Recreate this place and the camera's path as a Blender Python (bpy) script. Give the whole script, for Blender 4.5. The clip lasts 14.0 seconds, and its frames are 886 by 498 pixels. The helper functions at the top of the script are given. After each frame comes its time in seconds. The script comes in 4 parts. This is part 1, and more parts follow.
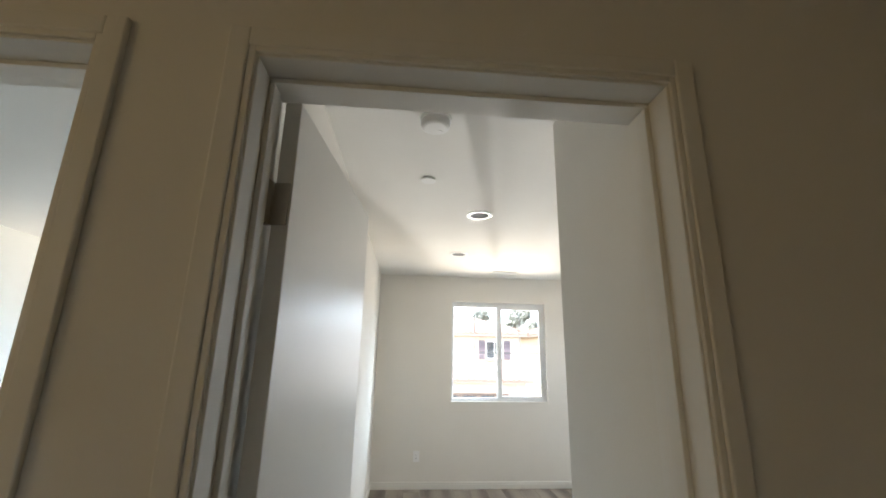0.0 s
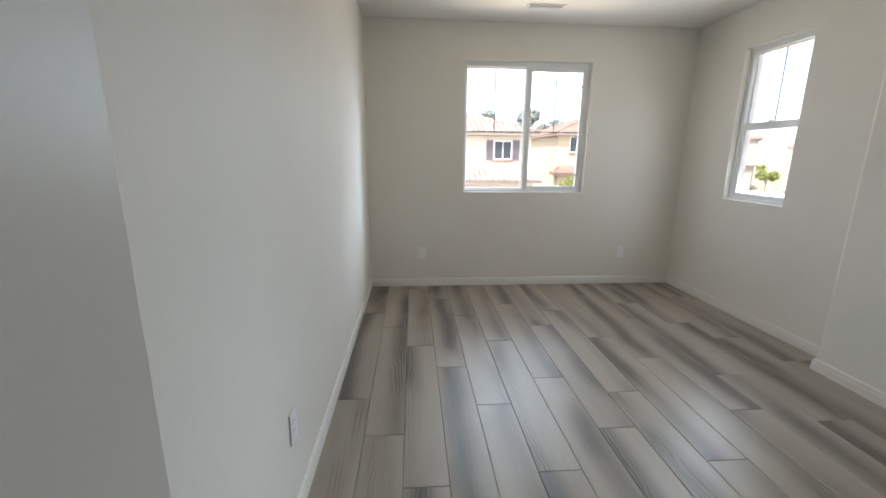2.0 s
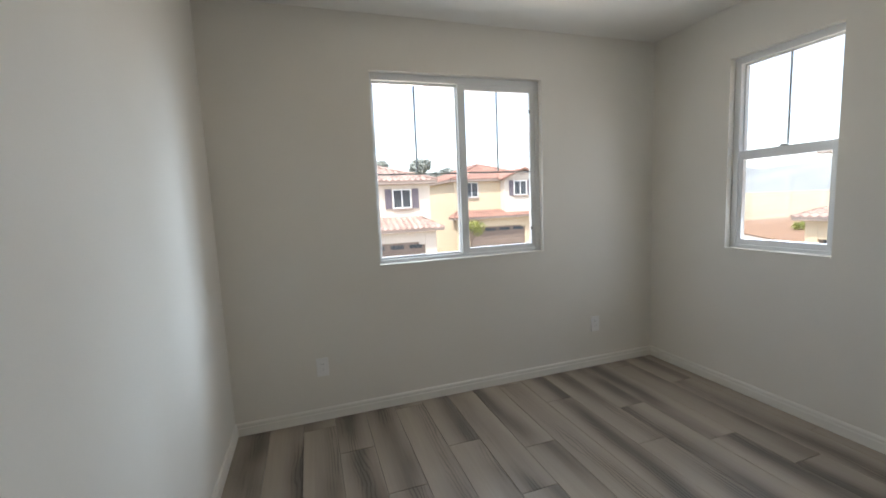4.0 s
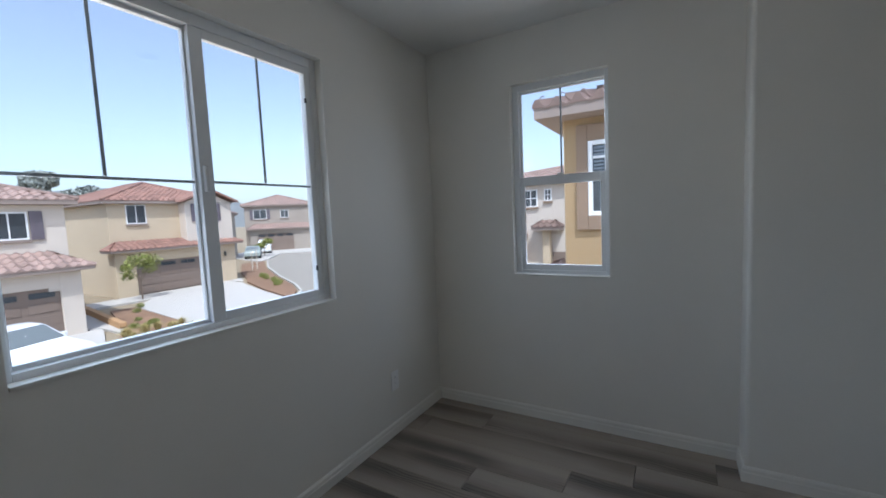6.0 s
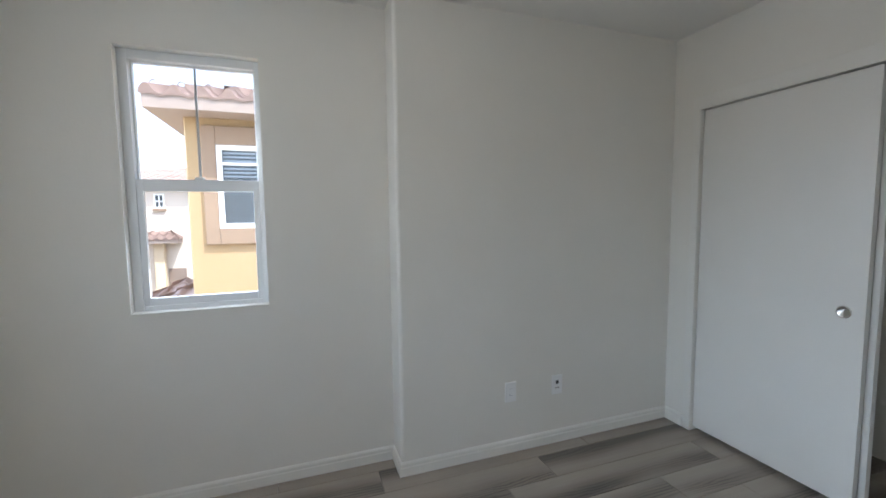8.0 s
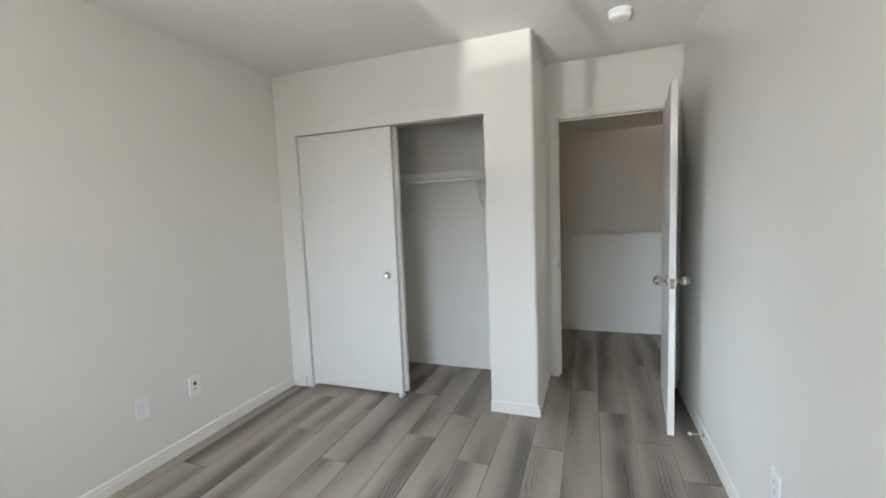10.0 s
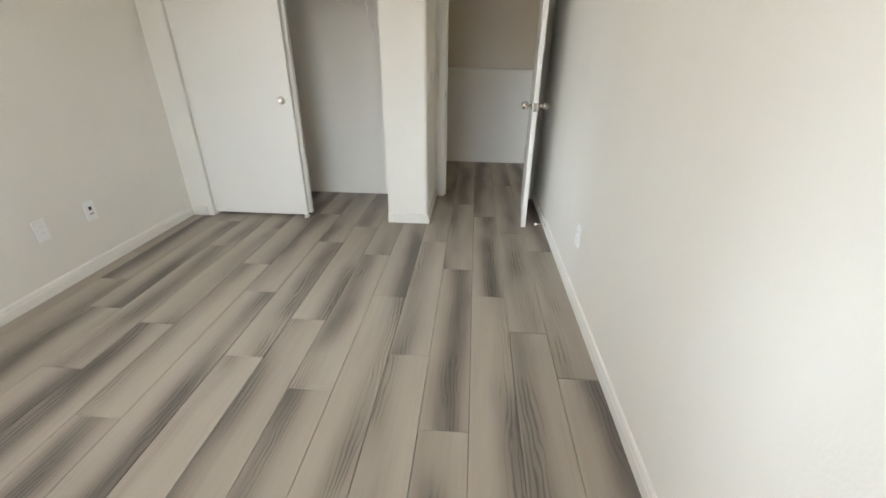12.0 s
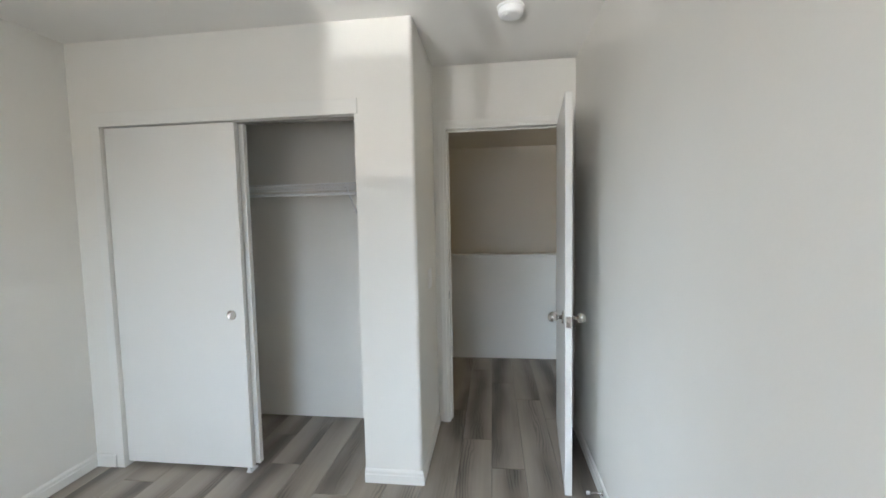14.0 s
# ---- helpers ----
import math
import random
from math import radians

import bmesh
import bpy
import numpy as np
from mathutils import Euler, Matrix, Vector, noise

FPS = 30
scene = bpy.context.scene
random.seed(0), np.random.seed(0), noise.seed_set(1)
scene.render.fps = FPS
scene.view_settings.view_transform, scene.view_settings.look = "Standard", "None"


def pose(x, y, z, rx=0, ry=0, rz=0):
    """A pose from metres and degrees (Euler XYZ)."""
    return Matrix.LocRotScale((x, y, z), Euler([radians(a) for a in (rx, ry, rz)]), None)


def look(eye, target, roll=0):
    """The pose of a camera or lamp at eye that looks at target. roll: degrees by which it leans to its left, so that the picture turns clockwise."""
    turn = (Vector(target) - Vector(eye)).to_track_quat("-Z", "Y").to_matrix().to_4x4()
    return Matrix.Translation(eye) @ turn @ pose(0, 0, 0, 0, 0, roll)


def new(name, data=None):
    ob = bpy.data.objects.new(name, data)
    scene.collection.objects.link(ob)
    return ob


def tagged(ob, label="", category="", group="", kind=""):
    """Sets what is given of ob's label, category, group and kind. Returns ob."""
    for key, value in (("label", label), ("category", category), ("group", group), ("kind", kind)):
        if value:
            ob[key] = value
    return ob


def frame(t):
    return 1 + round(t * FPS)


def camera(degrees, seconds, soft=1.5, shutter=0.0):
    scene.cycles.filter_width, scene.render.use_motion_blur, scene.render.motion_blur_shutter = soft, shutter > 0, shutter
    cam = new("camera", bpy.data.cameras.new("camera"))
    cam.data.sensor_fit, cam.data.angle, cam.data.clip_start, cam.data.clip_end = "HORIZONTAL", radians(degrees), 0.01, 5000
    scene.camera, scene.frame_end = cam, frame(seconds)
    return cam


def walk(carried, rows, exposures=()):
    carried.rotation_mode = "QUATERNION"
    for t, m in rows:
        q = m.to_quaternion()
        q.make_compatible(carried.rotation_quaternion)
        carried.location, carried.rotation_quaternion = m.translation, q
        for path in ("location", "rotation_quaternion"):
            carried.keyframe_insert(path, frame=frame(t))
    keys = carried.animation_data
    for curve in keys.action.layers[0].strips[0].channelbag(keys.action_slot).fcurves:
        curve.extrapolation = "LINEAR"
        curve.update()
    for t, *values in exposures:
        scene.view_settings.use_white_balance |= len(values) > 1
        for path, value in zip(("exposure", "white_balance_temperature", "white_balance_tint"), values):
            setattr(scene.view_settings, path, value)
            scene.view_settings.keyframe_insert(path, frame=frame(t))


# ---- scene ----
cam = camera(94.9, 14.0, soft=1.7)
PATH = [
    (0, (0.362, -0.806, 1.522), (0.519, 1.127, 2.010), 1.12),
    (0.3, (0.350, -0.728, 1.509), (0.542, 1.191, 2.038), 2.20),
    (0.5, (0.340, -0.624, 1.484), (0.566, 1.319, 1.898), 2.54),
    (0.7, (0.338, -0.496, 1.437), (0.597, 1.471, 1.687), 1.90),
    (1, (0.342, -0.318, 1.385), (0.606, 1.664, 1.373), 1.65),
    (1.5, (0.389, 0.056, 1.289), (0.587, 2.034, 1.072), 1.44),
    (2, (0.424, 0.391, 1.282), (0.571, 2.335, 0.836), 0.53),
    (2.5, (0.452, 0.724, 1.302), (0.713, 2.665, 0.896), 0.69),
    (2.7, (0.467, 0.833, 1.308), (0.802, 2.771, 0.948), 0.61),
    (4.8, (0.521, 2.367, 1.338), (1.437, 4.136, 1.157), -3.36),
    (5, (0.569, 2.484, 1.348), (1.604, 4.187, 1.175), -3.11),
    (5.5, (0.611, 2.702, 1.350), (2.007, 4.126, 1.185), -2.72),
    (6, (0.597, 2.810, 1.347), (2.320, 3.811, 1.180), -2.56),
    (6.5, (0.618, 2.829, 1.356), (2.513, 3.445, 1.182), -1.87),
    (7, (0.720, 2.859, 1.356), (2.698, 3.094, 1.179), -1.45),
    (7.5, (0.852, 2.961, 1.353), (2.836, 2.769, 1.182), -1.08),
    (8, (0.904, 2.995, 1.378), (2.784, 2.332, 1.214), -0.68),
    (8.5, (0.849, 3.043, 1.382), (2.490, 1.906, 1.260), -0.06),
    (9, (0.745, 3.106, 1.414), (2.059, 1.600, 1.339), 0.14),
    (9.2, (0.705, 3.109, 1.428), (1.884, 1.495, 1.370), 0.10),
    (11.3, (0.566, 3.743, 1.242), (0.780, 1.948, 0.385), -3.01),
    (11.5, (0.574, 3.747, 1.245), (0.762, 2.011, 0.271), -1.88),
    (12, (0.591, 3.741, 1.267), (0.719, 1.950, 0.386), 0.63),
    (12.5, (0.581, 3.682, 1.342), (0.722, 1.754, 0.828), -0.14),
    (13, (0.562, 3.456, 1.407), (0.768, 1.484, 1.144), -1.33),
    (13.5, (0.543, 3.177, 1.425), (0.770, 1.198, 1.246), -1.35),
    (14, (0.543, 2.782, 1.429), (0.787, 0.802, 1.288), -1.15),
]
EXPOSURES = [(0.0, 3.0, 6350, 9), (0.5, 3.05, 6300, 9), (1.0, 2.75, 6250, 10), (1.5, 2.5, 6300, 10), (2.7, 2.25, 6400, 11), (4.8, 1.68, 6250, 10), (5.2, 1.48, 6050, 10),
             (5.6, 1.28, 5750, 10), (6.0, 1.03, 5550, 10), (6.5, 0.92, 5350, 10), (7.0, 1.38, 5500, 10), (7.5, 2.12, 5850, 10), (8.0, 2.24, 5850, 10), (8.5, 2.38, 5800, 10), (9.0, 2.72, 5700, 10),
             (11.4, 3.12, 6900, 11), (12.5, 3.08, 6750, 11), (13.3, 3.12, 6250, 10), (14.0, 3.1, 6050, 10)]
walk(cam, [(t, look(eye, target, roll)) for t, eye, target, roll in PATH], exposures=EXPOSURES)

# ---- world, sun, large lights ----
SUN_TO = Vector((-0.40, -0.36, 0.90)).normalized()
world = bpy.data.worlds.new("sky")
scene.world = world
world.use_nodes = True
wn = world.node_tree.nodes
sky = wn.new("ShaderNodeTexSky")
sky.sky_type = "NISHITA"
sky.sun_disc = False
sky.sun_elevation = math.asin(SUN_TO.z)
sky.sun_rotation = math.atan2(SUN_TO.x, SUN_TO.y)
sky.air_density, sky.dust_density, sky.ozone_density = 1.0, 2.0, 1.0
wn["Background"].inputs[1].default_value = 0.12
haze = wn.new("ShaderNodeHueSaturation")  # thin summer haze
haze.inputs["Saturation"].default_value, haze.inputs["Value"].default_value = 0.70, 1.05
world.node_tree.links.new(sky.outputs[0], haze.inputs["Color"])
world.node_tree.links.new(haze.outputs[0], wn["Background"].inputs[0])

sun_data = bpy.data.lights.new("sun", "SUN")
sun_data.energy, sun_data.angle, sun_data.color = 2.1, radians(0.5), (1.0, 0.95, 0.87)
sun = new("sun", sun_data)
sun.matrix_world = look(SUN_TO * 60, (0, 0, 0))

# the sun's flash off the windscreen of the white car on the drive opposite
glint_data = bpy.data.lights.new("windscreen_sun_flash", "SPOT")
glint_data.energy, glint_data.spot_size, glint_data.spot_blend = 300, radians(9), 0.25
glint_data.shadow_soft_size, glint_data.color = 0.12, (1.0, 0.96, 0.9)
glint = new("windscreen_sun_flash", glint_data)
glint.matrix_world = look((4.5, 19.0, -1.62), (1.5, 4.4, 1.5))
# unseen spot added below the window, throws the patch high on the closet wall
closet_patch_data = bpy.data.lights.new("closet_patch_spot", "SPOT")
closet_patch_data.energy, closet_patch_data.spot_size, closet_patch_data.spot_blend = 340, radians(16), 0.4
closet_patch_data.shadow_soft_size, closet_patch_data.color = 0.07, (1.0, 0.96, 0.9)
closet_patch = new("closet_patch_spot", closet_patch_data)
closet_patch.matrix_world = look((3.7, 13.4, -2.1), (1.5, 4.4, 1.54))

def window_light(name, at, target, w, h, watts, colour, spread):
    """An area lamp outside a window that stands in for the light of the sky, or of the sunlit ground, falling through
    it; also the added fill in the hall.
    """
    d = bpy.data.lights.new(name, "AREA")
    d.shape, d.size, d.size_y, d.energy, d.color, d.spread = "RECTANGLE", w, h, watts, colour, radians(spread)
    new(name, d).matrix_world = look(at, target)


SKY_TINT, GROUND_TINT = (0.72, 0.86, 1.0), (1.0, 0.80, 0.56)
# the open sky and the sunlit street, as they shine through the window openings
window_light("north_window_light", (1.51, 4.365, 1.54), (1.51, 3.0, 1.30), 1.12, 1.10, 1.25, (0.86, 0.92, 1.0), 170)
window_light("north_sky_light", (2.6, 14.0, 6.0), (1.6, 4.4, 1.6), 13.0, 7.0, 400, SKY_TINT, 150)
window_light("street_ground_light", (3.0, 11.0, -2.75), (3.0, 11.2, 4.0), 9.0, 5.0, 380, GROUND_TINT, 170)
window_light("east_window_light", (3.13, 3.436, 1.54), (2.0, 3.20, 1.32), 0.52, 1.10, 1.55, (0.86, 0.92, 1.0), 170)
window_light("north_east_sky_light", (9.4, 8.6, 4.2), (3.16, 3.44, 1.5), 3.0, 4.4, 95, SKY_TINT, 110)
# added lamp in a window out of sight, brightens the next room
window_light("next_room_fill_light", (-1.7, 4.365, 1.54), (-1.6, 3.0, 1.30), 1.1, 1.10, 4.5, SKY_TINT, 170)
# added warm fill lamp that brightens the hall, no such lamp in sight
window_light("hall_fill_light", (-2.7, -2.1, 1.7), (0.6, -1.3, 1.2), 1.6, 1.4, 1.25, (0.97, 0.70, 0.34), 170)

# ---- plan ----
XE, XJ = 3.10, 2.92          # east wall, and its thicker part
YN, YJ, YC = 4.335, 2.53, 0.70  # north wall, the jog, the closet front
H = 2.457                    # ceiling
XR = 0.937                   # return wall beside the door
DL, DR, DH = 0.072, 0.852, 2.04  # bedroom door opening
YH = -0.14                   # hall face of the door wall
GZ = -3.0                    # ground outside


# ---- materials ----
def mat(name, base, rough=0.6, metal=0.0, var=0.06, scale=3.0, fine=120.0, bump=0.0, bscale=180.0, spec=0.5, obj_var=0.0, stretch=(1, 1, 1)):
    m = bpy.data.materials.new(name)
    m.use_nodes = True
    nt = m.node_tree
    n, l = nt.nodes, nt.links
    b = n["Principled BSDF"]
    b.inputs["Roughness"].default_value, b.inputs["Metallic"].default_value = rough, metal
    b.inputs["Specular IOR Level"].default_value = spec
    tc = n.new("ShaderNodeTexCoord")
    mp = n.new("ShaderNodeMapping")
    mp.inputs["Scale"].default_value = stretch
    l.new(tc.outputs["Object"], mp.inputs["Vector"])
    big, small = n.new("ShaderNodeTexNoise"), n.new("ShaderNodeTexNoise")
    big.inputs["Scale"].default_value, small.inputs["Scale"].default_value = scale, fine
    big.inputs["Detail"].default_value = 4
    for t in (big, small):
        l.new(mp.outputs[0], t.inputs["Vector"])
    add = n.new("ShaderNodeMath")
    add.operation = "MULTIPLY_ADD"
    add.inputs[1].default_value = 0.35
    l.new(small.outputs["Fac"], add.inputs[0])
    l.new(big.outputs["Fac"], add.inputs[2])
    last = add.outputs[0]
    if obj_var:
        info = n.new("ShaderNodeObjectInfo")
        a2 = n.new("ShaderNodeMath")
        a2.operation = "MULTIPLY_ADD"
        a2.inputs[1].default_value = obj_var
        l.new(info.outputs["Random"], a2.inputs[0])
        l.new(last, a2.inputs[2])
        last = a2.outputs[0]
    r = n.new("ShaderNodeValToRGB")
    r.color_ramp.elements[0].position, r.color_ramp.elements[1].position = 0.35, 1.0
    r.color_ramp.elements[0].color = (*[max(0, c * (1 - var)) for c in base], 1)
    r.color_ramp.elements[1].color = (*[min(1, c * (1 + var)) for c in base], 1)
    l.new(last, r.inputs[0])
    l.new(r.outputs[0], b.inputs["Base Color"])
    if bump:
        bt = n.new("ShaderNodeTexNoise")
        bt.inputs["Scale"].default_value, bt.inputs["Detail"].default_value = bscale, 3
        l.new(mp.outputs[0], bt.inputs["Vector"])
        bp = n.new("ShaderNodeBump")
        bp.inputs["Strength"].default_value, bp.inputs["Distance"].default_value = bump, 0.004
        l.new(bt.outputs["Fac"], bp.inputs["Height"])
        l.new(bp.outputs[0], b.inputs["Normal"])
    return m


def wood_mat():
    m = bpy.data.materials.new("grey_oak_laminate")
    m.use_nodes = True
    n, l = m.node_tree.nodes, m.node_tree.links
    b = n["Principled BSDF"]
    tc, info = n.new("ShaderNodeTexCoord"), n.new("ShaderNodeObjectInfo")
    off = n.new("ShaderNodeVectorMath")
    off.operation = "MULTIPLY_ADD"
    comb = n.new("ShaderNodeCombineXYZ")
    for i in range(3):
        l.new(info.outputs["Random"], comb.inputs[i])
    off.inputs[1].default_value = (37, 53, 91)
    l.new(comb.outputs[0], off.inputs[0])
    l.new(tc.outputs["Object"], off.inputs[2])

    def nz(scale, st, detail=3, dist=0.0):
        mp, t = n.new("ShaderNodeMapping"), n.new("ShaderNodeTexNoise")
        mp.inputs["Scale"].default_value = st
        t.inputs["Scale"].default_value, t.inputs["Detail"].default_value, t.inputs["Distortion"].default_value = scale, detail, dist
        l.new(off.outputs[0], mp.inputs["Vector"])
        l.new(mp.outputs[0], t.inputs["Vector"])
        return t.outputs["Fac"]

    def math_(op, a, bb, c=None):
        k = n.new("ShaderNodeMath")
        k.operation = op
        for i, v in enumerate((a, bb, c)):
            if v is None:
                continue
            if isinstance(v, (int, float)):
                k.inputs[i].default_value = v
            else:
                l.new(v, k.inputs[i])
        return k.outputs[0]

    def span(v, a, b, lo=0.0, hi=1.0):
        k = n.new("ShaderNodeMapRange")
        k.interpolation_type = "SMOOTHSTEP"
        for nm, q in (("From Min", a), ("From Max", b), ("To Min", lo), ("To Max", hi)):
            k.inputs[nm].default_value = q
        l.new(v, k.inputs["Value"])
        return k.outputs[0]

    sep = n.new("ShaderNodeSeparateXYZ")
    l.new(tc.outputs["Object"], sep.inputs[0])
    u = math_("MULTIPLY", sep.outputs["X"], 1 / 0.188)
    rnd = [math_("FRACT", math_("MULTIPLY", info.outputs["Random"], q), 0) for q in (17.31, 71.7, 143.3)]
    wander = nz(1.0, (0.2, 0.9, 1), 2, 0.3)
    cloud = nz(1.0, (1.6, 0.8, 1), 2, 0.4)
    fibre = nz(1.0, (260, 4, 1), 2, 0.5)
    blot = nz(1.0, (9, 1.5, 1), 3, 0.6)
    rub = nz(1.0, (60, 1.6, 1), 2, 0.3)
    # a broad soft smoky band runs along each plank, mostly near one edge
    edge = span(rnd[0], 0.30, 0.70, 0.17, 0.83)
    centre = math_("MULTIPLY_ADD", math_("SUBTRACT", wander, 0.5), 1.1, edge)
    dist = math_("ABSOLUTE", math_("SUBTRACT", u, centre), 0)
    band = span(dist, 0.62, 0.0)
    fog = span(cloud, 0.36, 0.62, 0.30, 1.0)
    smoke = math_("MULTIPLY", band, fog)
    # wavy growth lines that open into flames in the heart of the band
    warp, patch = nz(1.0, (7.0, 2.0, 1), 3, 0.3), nz(1.0, (5, 1.5, 1), 2, 0.4)
    ringed = math_("MULTIPLY_ADD", warp, 34.0, math_("MULTIPLY_ADD", u, 64.0, math_("MULTIPLY", rnd[1], 9.0)))
    wave = math_("SINE", math_("MULTIPLY_ADD", fibre, 2.0, ringed), 0)
    line = math_("MULTIPLY", span(wave, 0.1, 1.0), math_("MULTIPLY", span(dist, 0.36, 0.04), span(patch, 0.40, 0.58)))
    s = math_("MULTIPLY_ADD", smoke, -0.46, 0.83)
    s = math_("MULTIPLY_ADD", line, -0.22, s)
    s = math_("MULTIPLY_ADD", math_("SUBTRACT", fibre, 0.5), 0.11, s)
    s = math_("MULTIPLY_ADD", math_("SUBTRACT", rub, 0.5), 0.12, s)
    s = math_("MULTIPLY_ADD", math_("SUBTRACT", blot, 0.5), 0.30, s)
    s = math_("MULTIPLY_ADD", math_("SUBTRACT", rnd[2], 0.5), 0.10, s)
    r = n.new("ShaderNodeValToRGB")
    e = r.color_ramp.elements
    e[0].position, e[0].color = 0.08, (0.062, 0.052, 0.045, 1)
    e[1].position, e[1].color = 0.95, (0.400, 0.345, 0.284, 1)
    k = e.new(0.36)
    k.color = (0.130, 0.110, 0.092, 1)
    k = e.new(0.68)
    k.color = (0.290, 0.248, 0.203, 1)
    l.new(s, r.inputs[0])
    l.new(r.outputs[0], b.inputs["Base Color"])
    rr = math_("MULTIPLY_ADD", fibre, -0.10, 0.47)
    b.inputs["Specular IOR Level"].default_value = 0.5
    l.new(rr, b.inputs["Roughness"])
    bp = n.new("ShaderNodeBump")
    bp.inputs["Strength"].default_value, bp.inputs["Distance"].default_value = 0.10, 0.002
    l.new(fibre, bp.inputs["Height"])
    l.new(bp.outputs[0], b.inputs["Normal"])
    return m


def glass_mat(name, tint=(0.97, 0.98, 0.98)):
    m = bpy.data.materials.new(name)
    m.use_nodes = True
    n, l = m.node_tree.nodes, m.node_tree.links
    n.remove(n["Principled BSDF"])
    tr, gl, fr, mx = n.new("ShaderNodeBsdfTransparent"), n.new("ShaderNodeBsdfGlossy"), n.new("ShaderNodeLayerWeight"), n.new("ShaderNodeMixShader")
    pw, ad = n.new("ShaderNodeMath"), n.new("ShaderNodeMath")
    pw.operation, ad.operation = "POWER", "MULTIPLY_ADD"
    pw.inputs[1].default_value, ad.inputs[1].default_value, ad.inputs[2].default_value = 4.0, 0.45, 0.03
    fr.inputs["Blend"].default_value = 0.5
    l.new(fr.outputs["Facing"], pw.inputs[0])
    l.new(pw.outputs[0], ad.inputs[0])
    tr.inputs[0].default_value = (*tint, 1)
    gl.inputs["Roughness"].default_value = 0.0
    l.new(ad.outputs[0], mx.inputs[0])
    l.new(tr.outputs[0], mx.inputs[1])
    l.new(gl.outputs[0], mx.inputs[2])
    l.new(mx.outputs[0], n["Material Output"].inputs[0])
    return m


M_WALL = mat("warm_white_wall_paint", (0.79, 0.76, 0.695), 0.62, var=0.02, bump=0.10, bscale=95, spec=0.35)
M_CEIL = mat("flat_white_ceiling_paint", (0.82, 0.80, 0.755), 0.85, var=0.02, bump=0.16, bscale=80, spec=0.2)
M_TRIM = mat("semi_gloss_white_trim", (0.79, 0.765, 0.705), 0.45, var=0.02, bump=0.05, bscale=60)
M_DOOR = mat("painted_white_door", (0.78, 0.76, 0.71), 0.36, var=0.02, bump=0.025, bscale=60)
M_VINYL = mat("white_vinyl", (0.80, 0.81, 0.81), 0.35, var=0.02)
M_SLAT = mat("blue_grey_blind_slat", (0.22, 0.26, 0.30), 0.5, var=0.05)
M_GRID = mat("grey_window_bar", (0.42, 0.45, 0.48), 0.4, var=0.05)
M_PLATE = mat("white_plastic_plate", (0.86, 0.85, 0.83), 0.3, var=0.02)
M_DARK = mat("dark_slot", (0.03, 0.03, 0.03), 0.6)
M_NICKEL = mat("satin_nickel", (0.62, 0.59, 0.55), 0.22, metal=1.0, var=0.06, fine=300)
M_STEEL = mat("brushed_hinge_steel", (0.42, 0.39, 0.35), 0.38, metal=1.0, var=0.1)
M_WIRE = mat("white_coated_wire", (0.82, 0.82, 0.80), 0.35, var=0.02)
M_WOOD = wood_mat()
M_SUB = mat("dark_underlay", (0.05, 0.045, 0.04), 0.9, var=0.1)
M_LENS = mat("grey_recessed_lens", (0.28, 0.28, 0.29), 0.9, var=0.05, spec=0.1)
M_GLASS = glass_mat("window_glass")
M_STUCCO = mat("cream_stucco", (0.56, 0.455, 0.32), 0.9, var=0.07, scale=0.6, fine=30, bump=0.5, bscale=40)
# darkened tan: shade on the far house front is put into the colour
M_STUCCO2 = mat("darkened_tan_stucco", (0.33, 0.285, 0.24), 0.9, var=0.07, scale=0.6, fine=30, bump=0.5, bscale=40)
M_STUCCO3 = mat("yellow_ochre_stucco", (0.36, 0.25, 0.135), 0.9, var=0.07, scale=0.8, fine=40, bump=0.5, bscale=50)
M_STUCCO4 = mat("pale_stucco", (0.60, 0.53, 0.455), 0.9, var=0.06, scale=0.6, fine=30, bump=0.5, bscale=40)
M_BAND = mat("brown_stucco_trim", (0.25, 0.175, 0.12), 0.9, var=0.07, bump=0.4, bscale=50)
M_TILE = mat("red_clay_roof_tile", (0.27, 0.15, 0.115), 0.75, var=0.45, scale=1.6, fine=9, bump=0.3, bscale=30)
M_TILE2 = mat("brown_blend_roof_tile", (0.32, 0.225, 0.19), 0.75, var=0.45, scale=1.6, fine=9, bump=0.3, bscale=30)
M_TILE3 = mat("dark_clay_roof_tile", (0.17, 0.115, 0.095), 0.75, var=0.45, scale=2.2, fine=12, bump=0.3, bscale=30)
M_FASCIA = mat("taupe_painted_fascia", (0.27, 0.215, 0.185), 0.7, var=0.06, scale=1)
M_SHUT = mat("purple_grey_shutter", (0.13, 0.11, 0.13), 0.6, var=0.08)
M_GARAGE = mat("brown_garage_door", (0.20, 0.15, 0.12), 0.6, var=0.08)
M_PANE = mat("dark_window_pane", (0.06, 0.07, 0.08), 0.08, var=0.2, scale=0.5)
M_CONC = mat("pale_concrete", (0.49, 0.46, 0.42), 0.85, var=0.07, scale=0.8, fine=14, bump=0.3, bscale=60)
M_ROAD = mat("sunbleached_asphalt", (0.30, 0.27, 0.23), 0.9, var=0.08, scale=0.4, fine=20, bump=0.4, bscale=60)
M_DIRT = mat("dry_tan_earth", (0.30, 0.24, 0.16), 0.95, var=0.25, scale=0.15, fine=3, bump=0.5, bscale=8)
M_MULCH = mat("red_brown_bark_mulch", (0.23, 0.135, 0.08), 0.95, var=0.4, scale=1.5, fine=20, bump=0.8, bscale=30)
M_LEAF = mat("yellow_green_leaves", (0.20, 0.22, 0.045), 0.6, var=0.4, scale=2, fine=20)
